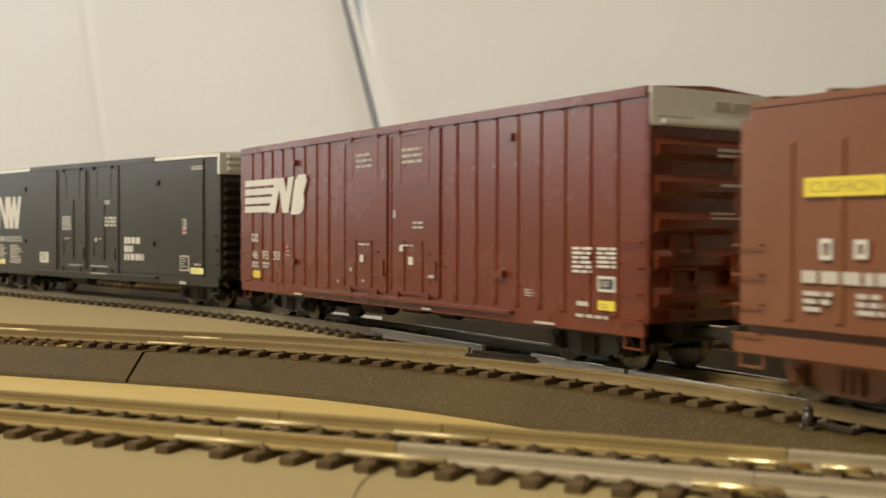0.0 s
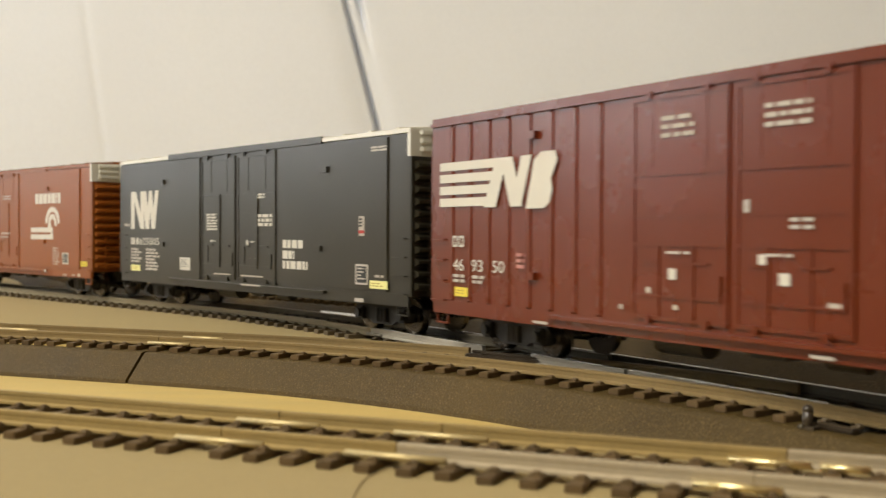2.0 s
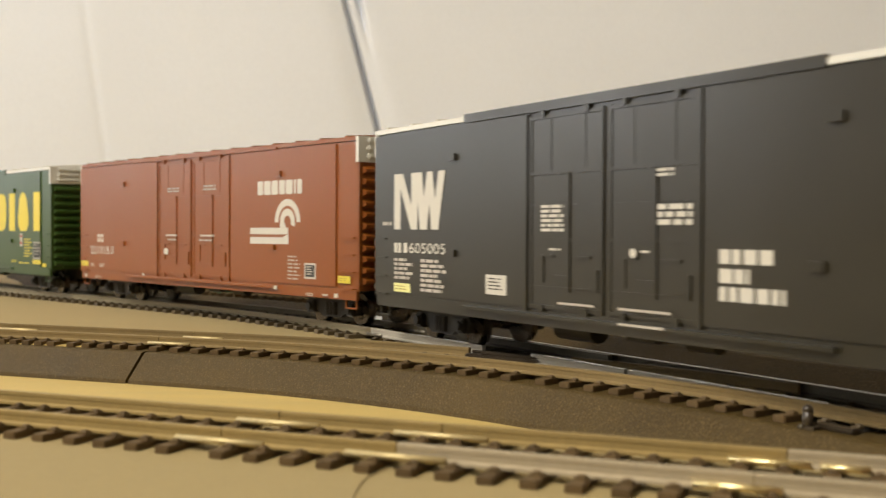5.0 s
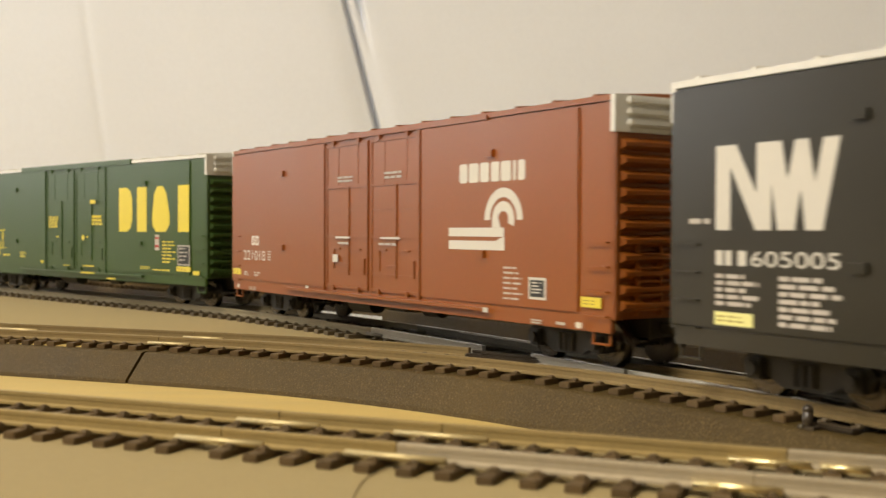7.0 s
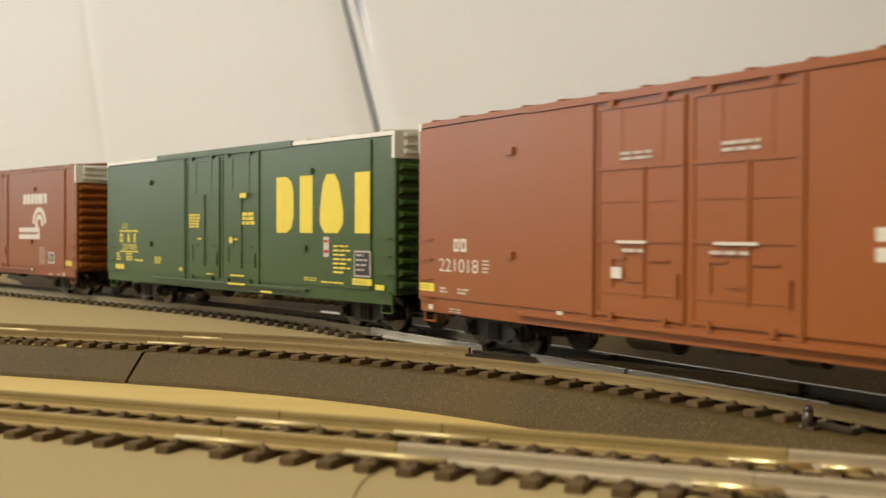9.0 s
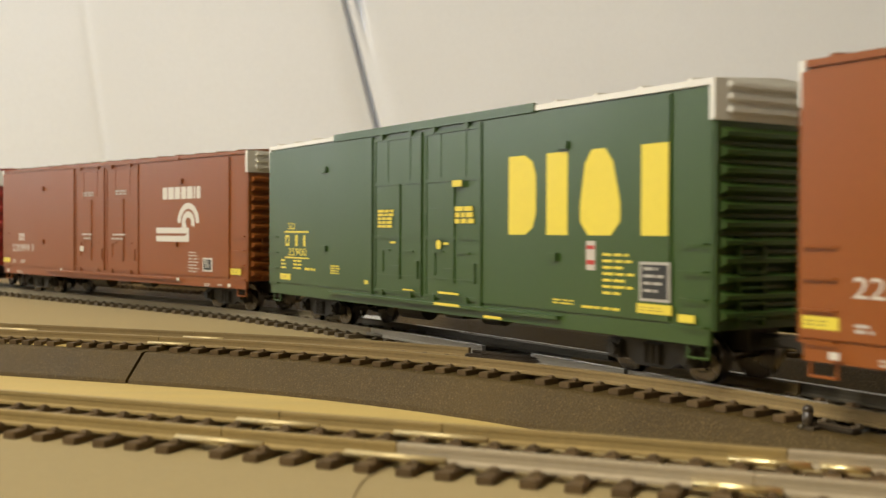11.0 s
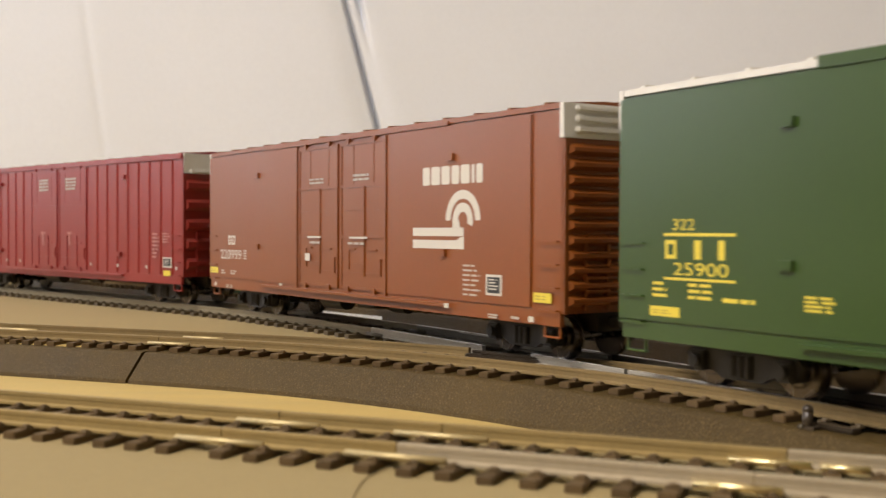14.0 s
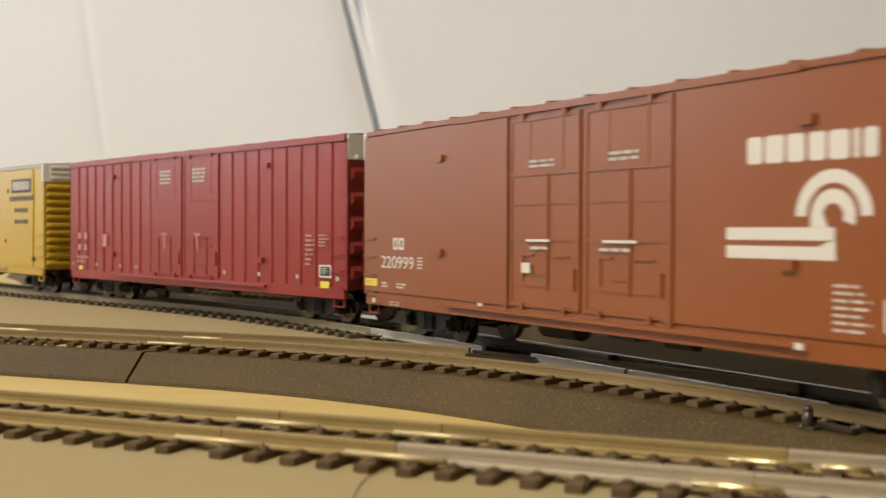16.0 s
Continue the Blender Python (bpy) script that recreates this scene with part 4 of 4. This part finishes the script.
    bm = boxes((END + 0.0013, END + 0.0015, 0.0, 0.008, 0.0480, 0.0487), (END + 0.0013, END + 0.0015, 0.0, 0.008, 0.0468, 0.0474), (END + 0.0013, END + 0.0015, 0.001, 0.007, 0.0405, 0.0411), (END + 0.0013, END + 0.0015, -0.002, 0.012, 0.0345, 0.0350), (END + 0.0013, END + 0.0015, -0.002, 0.010, 0.0335, 0.0339))
    part("end_lettering", bm, FADED, c)
    for ob in c.children:
        if ob not in bare:
            ob.location.x = 0.0010
    cars.append((c, -0.2312))

    # charcoal smooth-sided car
    c = boxcar("charcoal black smooth boxcar with tall pale emblem", CHARCOAL, "smooth", half=0.1061, shift=0.0017, header=(-0.056, 0.059))
    bare = set(c.children)
    zigzag_mark(c)
    labels(c, "mark_block", WHITE, [(-92.4, 27.4, -90.6, 24.6), (-90.0, 27.4, -88.4, 24.6), (-86.8, 27.4, -84.8, 24.6)], 0.00056)
    digits(c, "605005", WHITE, -83.6, 27.4, -63.9, 24.6)
    dashes(c, FADED, -92.4, 23.0, -80.5, 16.6, 5, 31)
    dashes(c, FADED, -77.0, 23.0, -62.1, 13.6, 7, 32)
    dashes(c, FADED, -99.5, 33.4, -94.0, 31.8, 1, 33, full=True)
    labels(c, "yellow_label", PALE_YELLOW, [(-92.6, 15.9, -83.0, 13.4)], 0.00056)
    marks(c, "white_label", WHITE, [(-44.1, 20.0, -35.0, 15.1)], 0.00056)
    dashes(c, CHARCOAL, -42.8, 19.2, -36.0, 15.8, 4, 34, 0.00066, 0.35)
    dashes(c, WHITE, -20.6, 36.9, -12.0, 30.4, 6, 35, 0.00062, 0.62, True)
    dashes(c, WHITE, 19.1, 36.4, 29.0, 31.8, 3, 36, 0.00062, 0.7, True)
    dashes(c, WHITE, 18.6, 43.6, 23.8, 41.6, 2, 37, 0.00062, 0.6, True)
    polys(c, "round_emblem", WHITE, arc(12.0, 26.4, 0.0, 1.0, 0, 360, 12), 0.00096)
    dashes(c, WHITE, -17.0, 27.0, -12.0, 26.2, 1, 38, 0.00096)
    dashes(c, WHITE, 14.4, 27.0, 19.0, 26.2, 1, 39, 0.00096)
    for i, (w, z) in enumerate(((13.0, 27.6), (7.5, 24.0), (16.0, 20.6))):
        dashes(c, WHITE, 36.2, z, 36.2 + w, z - 2.7, 1, 41 + i, 0.00056, 1.0, True)
    marks(c, "sign_panel", FADED, [(82.0, 35.2, 85.0, 29.2)], 0.00056)
    dashes(c, INK, 82.3, 34.6, 84.6, 31.6, 3, 45, 0.00062)
    labels(c, "red_bar", RED_INK, [(82.0, 30.9, 85.0, 30.0)], 0.00066)
    frame_box(c, 80.3, 20.6, 87.0, 14.4, FADED, 46)
    labels(c, "yellow_label", PALE_YELLOW, [(88.2, 15.9, 97.4, 13.5)], 0.00070)
    dashes(c, FADED, 90.6, 17.6, 95.2, 16.4, 1, 47, full=True)
    dashes(c, FADED, 88.5, 56.0, 96.7, 54.2, 2, 48, full=True)
    labels(c, "small_label", FADED, [(81.2, 10.3, 86.0, 9.2), (-13.0, 14.9, 0.0, 14.4), (8.0, 14.9, 24.0, 14.4), (8.0, 11.7, 22.0, 11.2)], 0.00145)
    for ob in c.children:
        if ob not in bare:
            ob.location.x = -0.0015
    cars.append((c, 0.0029))

    # two oxide-brown smooth cars with the arch emblem
    for k, (mat, number, off) in enumerate(((OXIDE, "221018", 0.2360), (OXIDE_DULL, "220999", 0.7081))):
        c = boxcar("oxide brown smooth boxcar with pale arch emblem" if not k else "dull oxide brown smooth boxcar with pale arch emblem",
                   mat, "smooth", roof_mat=mat, header=(-0.055, 0.060))
        arch_mark(c)
        hollow(c, WHITE, [(-88.0, 28.8, -85.4, 25.4), (-84.6, 28.8, -81.8, 25.4)], 0.00056)
        digits(c, number, WHITE, -95.4, 23.5, -76.0, 20.0)
        dashes(c, FADED, -74.0, 23.5, -71.2, 19.8, 4, 62, 0.00056, 0.5, True)
        labels(c, "yellow_label", YELLOW, [(-105.9, 16.6, -98.2, 14.4)], 0.00056)
        dashes(c, FADED, -95.0, 15.8, -91.0, 14.0, 2, 51)
        dashes(c, FADED, -86.0, 15.8, -80.6, 14.0, 2, 52)
        dashes(c, FADED, -20.6, 47.5, -10.9, 45.3, 2, 53, 0.00062, 0.55, True)
        dashes(c, FADED, 8.6, 47.8, 18.1, 45.3, 2, 54, 0.00062, 0.55, True)
        labels(c, "small_label", WHITE, [(-21.3, 29.0, -12.0, 28.4), (7.0, 29.0, 18.0, 28.4), (-23.0, 23.4, -19.6, 21.0)], 0.00096)
        dashes(c, FADED, -19.5, 27.3, -9.0, 26.2, 1, 55, 0.00096)
        dashes(c, FADED, 6.0, 27.3, 16.0, 26.2, 1, 56, 0.00096)
        dashes(c, FADED, 67.2, 22.2, 75.7, 13.5, 7, 57, 0.00056, 0.38)
        frame_box(c, 77.4, 20.0, 84.0, 14.8, WHITE, 58)
        labels(c, "yellow_label", YELLOW, [(96.5, 16.4, 103.2, 14.1)], 0.00056)
        labels(c, "small_label", WHITE, [(-99.4, 10.9, -97.4, 9.6), (59.8, 11.8, 61.8, 10.6), (95.8, 10.7, 97.8, 9.4), (-41.6, 12.8, -39.4, 12.0)], 0.00145)
        dashes(c, FADED, 78.6, 10.2, 85.4, 9.0, 2, 59, 0.00070)
        dashes(c, FADED, 88.0, 10.2, 93.4, 9.2, 1, 60, 0.00070)
        dashes(c, FADED, -90.0, 10.4, -84.0, 9.0, 2, 61, 0.00070, 0.5, True)
        cars.append((c, off))

    # green smooth car
    c = boxcar("dark green smooth boxcar with tall yellow slabs", GREEN, "smooth", header=(-0.055, 0.050))
    slab_mark(c)
    digits(c, "322", YELLOW, -90.4, 33.4, -84.4, 31.2)
    labels(c, "rule", YELLOW, [(-93.0, 30.6, -73.6, 30.0), (-93.0, 21.8, -73.6, 21.3)], 0.00056)
    hollow(c, YELLOW, [(-92.6, 29.2, -89.4, 25.5)], 0.00056, 0.8)
    labels(c, "mark_block", YELLOW, [(-84.4, 29.2, -82.6, 25.5), (-78.0, 29.2, -76.4, 25.5)], 0.00056)
    digits(c, "25900", YELLOW, -90.2, 24.8, -75.4, 22.3)
    dashes(c, YELLOW, -96.2, 20.8, -90.6, 17.2, 3, 72, 0.00056, 0.5)
    dashes(c, YELLOW, -86.0, 20.8, -79.6, 17.2, 3, 73, 0.00056, 0.5, True)
    dashes(c, YELLOW, -76.8, 18.4, -68.8, 17.4, 1, 74, 0.00056, 0.8, True)
    labels(c, "yellow_label", YELLOW, [(-97.0, 15.9, -88.4, 13.9)], 0.00056)
    dashes(c, YELLOW, -57.5, 19.8, -50.0, 16.8, 4, 75, 0.00056, 0.55)
    dashes(c, YELLOW, -34.6, 16.0, -31.6, 14.8, 1, 76, 0.00056, 1.0, True)
    dashes(c, YELLOW, -26.0, 36.9, -16.8, 31.4, 5, 77, 0.00062, 0.7, True)
    dashes(c, YELLOW, 15.9, 37.2, 25.0, 32.4, 3, 78, 0.00062, 0.75, True)
    labels(c, "yellow_label", YELLOW, [(15.8, 44.0, 20.4, 42.3), (6.8, 11.8, 19.4, 11.1), (30.7, 9.9, 38.4, 9.2), (-10.0, 14.6, -4.0, 14.2), (9.0, 14.8, 19.0, 14.2)], 0.00145)
    polys(c, "round_emblem", YELLOW, arc(8.3, 27.2, 0.0, 1.3, 0, 360, 14), 0.00096)
    dashes(c, YELLOW, 10.8, 27.8, 15.4, 26.8, 1, 79, 0.00096)
    dashes(c, YELLOW, -18.0, 27.8, -13.4, 26.8, 1, 80, 0.00096)
    marks(c, "sign_panel", FADED, [(69.4, 28.8, 72.5, 22.4)], 0.00056)
    labels(c, "red_bar", RED_INK, [(69.6, 27.8, 72.3, 27.0), (69.6, 24.6, 72.3, 23.6)], 0.00062)
    dashes(c, YELLOW, 75.0, 26.2, 85.2, 16.6, 7, 81, 0.00056, 0.42)
    frame_box(c, 86.6, 24.7, 95.6, 16.6, GREY_ROOF, 82)
    labels(c, "yellow_label", YELLOW, [(86.0, 16.1, 96.2, 14.1), (98.0, 14.6, 102.6, 13.0)], 0.00066)
    dashes(c, YELLOW, 57.6, 15.5, 65.0, 14.1, 2, 83, 0.00056, 0.5, True)
    dashes(c, YELLOW, 68.0, 14.6, 82.0, 13.9, 1, 84, 0.00056, 0.8)
    cars.append((c, 0.4719))

    # crimson ribbed car
    c = boxcar("crimson red ribbed boxcar with small pale lettering", CRIMSON, "ribbed", half=0.1075, ztop=0.0613, shift=0.0012, roof_mat=CRIMSON)
    for s, (a, b) in enumerate(((-18.2, -9.0), (8.4, 18.6))):
        dashes(c, FADED, a, 54.6, b, 48.6, 4, 91 + s, 0.00062, 0.62, True)
        polys(c, "mark_block", PINK, [[(a + 3.6, 28.4), (a + 4.8, 28.4), (a + 5.4, 23.4), (a + 4.4, 23.4)], [(a + 2.4, 29.6), (a + 6.8, 29.6), (a + 6.8, 28.7), (a + 2.4, 28.7)]], 0.00096)
    labels(c, "mark_block", PINK, [(u, z, u + 3.4, z - 2.8) for u in (-98.0, -91.6) for z in (29.4, 24.2)], 0.00066)
    dashes(c, PINK, -99.0, 19.0, -86.0, 15.0, 2, 95, 0.00066)
    labels(c, "mark_block", PINK, [(-71.6, 28.8, -67.6, 23.4)], 0.00066)
    frame_box(c, 93.4, 19.6, 100.2, 15.4, WHITE, 96)
    labels(c, "yellow_label", YELLOW, [(94.2, 14.2, 99.2, 12.0), (-97.0, 14.4, -93.0, 12.6)], 0.00066)
    dashes(c, PINK, 85.4, 29.5, 91.0, 18.5, 7, 97, 0.00066, 0.5)
    dashes(c, PINK, 93.0, 29.5, 99.4, 25.0, 4, 98, 0.00066, 0.5)
    spots = [(u, 16.0, u + 1.5, 14.6) for u in (-104, -79, -55, -40, 32, 56, 80, 103)]
    labels(c, "small_label", FADED, spots, 0.00066)
    cars.append((c, 0.9441))

    # yellow car at the rear
    c = boxcar("bright yellow boxcar with black emblem panel", YOLK, "smooth", ztop=0.0613, half=0.1075, roof_mat=GREY_ROOF)
    marks(c, "emblem_panel", INK, [(67.0, 55.6, 93.2, 48.8)], 0.00056)
    dashes(c, FADED, 69.0, 54.4, 91.0, 50.2, 1, 101, 0.00066, 1.0, True)
    dashes(c, INK, 64.6, 47.2, 96.6, 44.8, 1, 102, 0.00056, 1.0, True)
    dashes(c, INK, 71.0, 41.2, 89.6, 39.2, 1, 103, 0.00056, 1.0, True)
    dashes(c, INK, 71.0, 35.6, 89.6, 33.6, 1, 104, 0.00056, 1.0, True)
    labels(c, "small_label", INK, [(94.0, 17.6, 98.0, 15.6)], 0.00056)
    cars.append((c, 1.1782))
    return cars


SEAM, SPLIT, LEVER = -0.2130, -0.0885, -0.0095
tracks()
thread()
lever()
TRAIN = build_train()

# how far the train has come, every half second
RUN = [-0.2299, -0.1968, -0.1637, -0.1304, -0.0973, -0.0652, -0.0323, 0.0013, 0.0350, 0.0682, 0.1016, 0.1348, 0.1674, 0.1992,
       0.2289, 0.2605, 0.2939, 0.3279, 0.3611, 0.3948, 0.4284, 0.4618, 0.4949, 0.5280, 0.5613, 0.5912, 0.6222, 0.6550,
       0.6825, 0.7083, 0.7366, 0.7670, 0.8004]


def motions():
    for car, off in TRAIN:
        rows = []
        for i, s in enumerate(RUN):
            c = s - off
            (ax, ay), (bx, by) = main_at(c - TC), main_at(c + TC)
            rows.append((i * 0.5, pose((ax + bx) / 2, (ay + by) / 2, 0, 0, 0, math.degrees(math.atan2(by - ay, bx - ax)))))
        walk(car, rows)
    times = [i * 0.1 for i in range(161)]
    far = np.interp(times, [i * 0.5 for i in range(33)], RUN)
    for wheel, a in AXLES:
        walk(wheel, [(t, pose(a, 0, 0.0052, 0, math.degrees((f - far[0]) / 0.0052), 0)) for t, f in zip(times, far)])


motions()
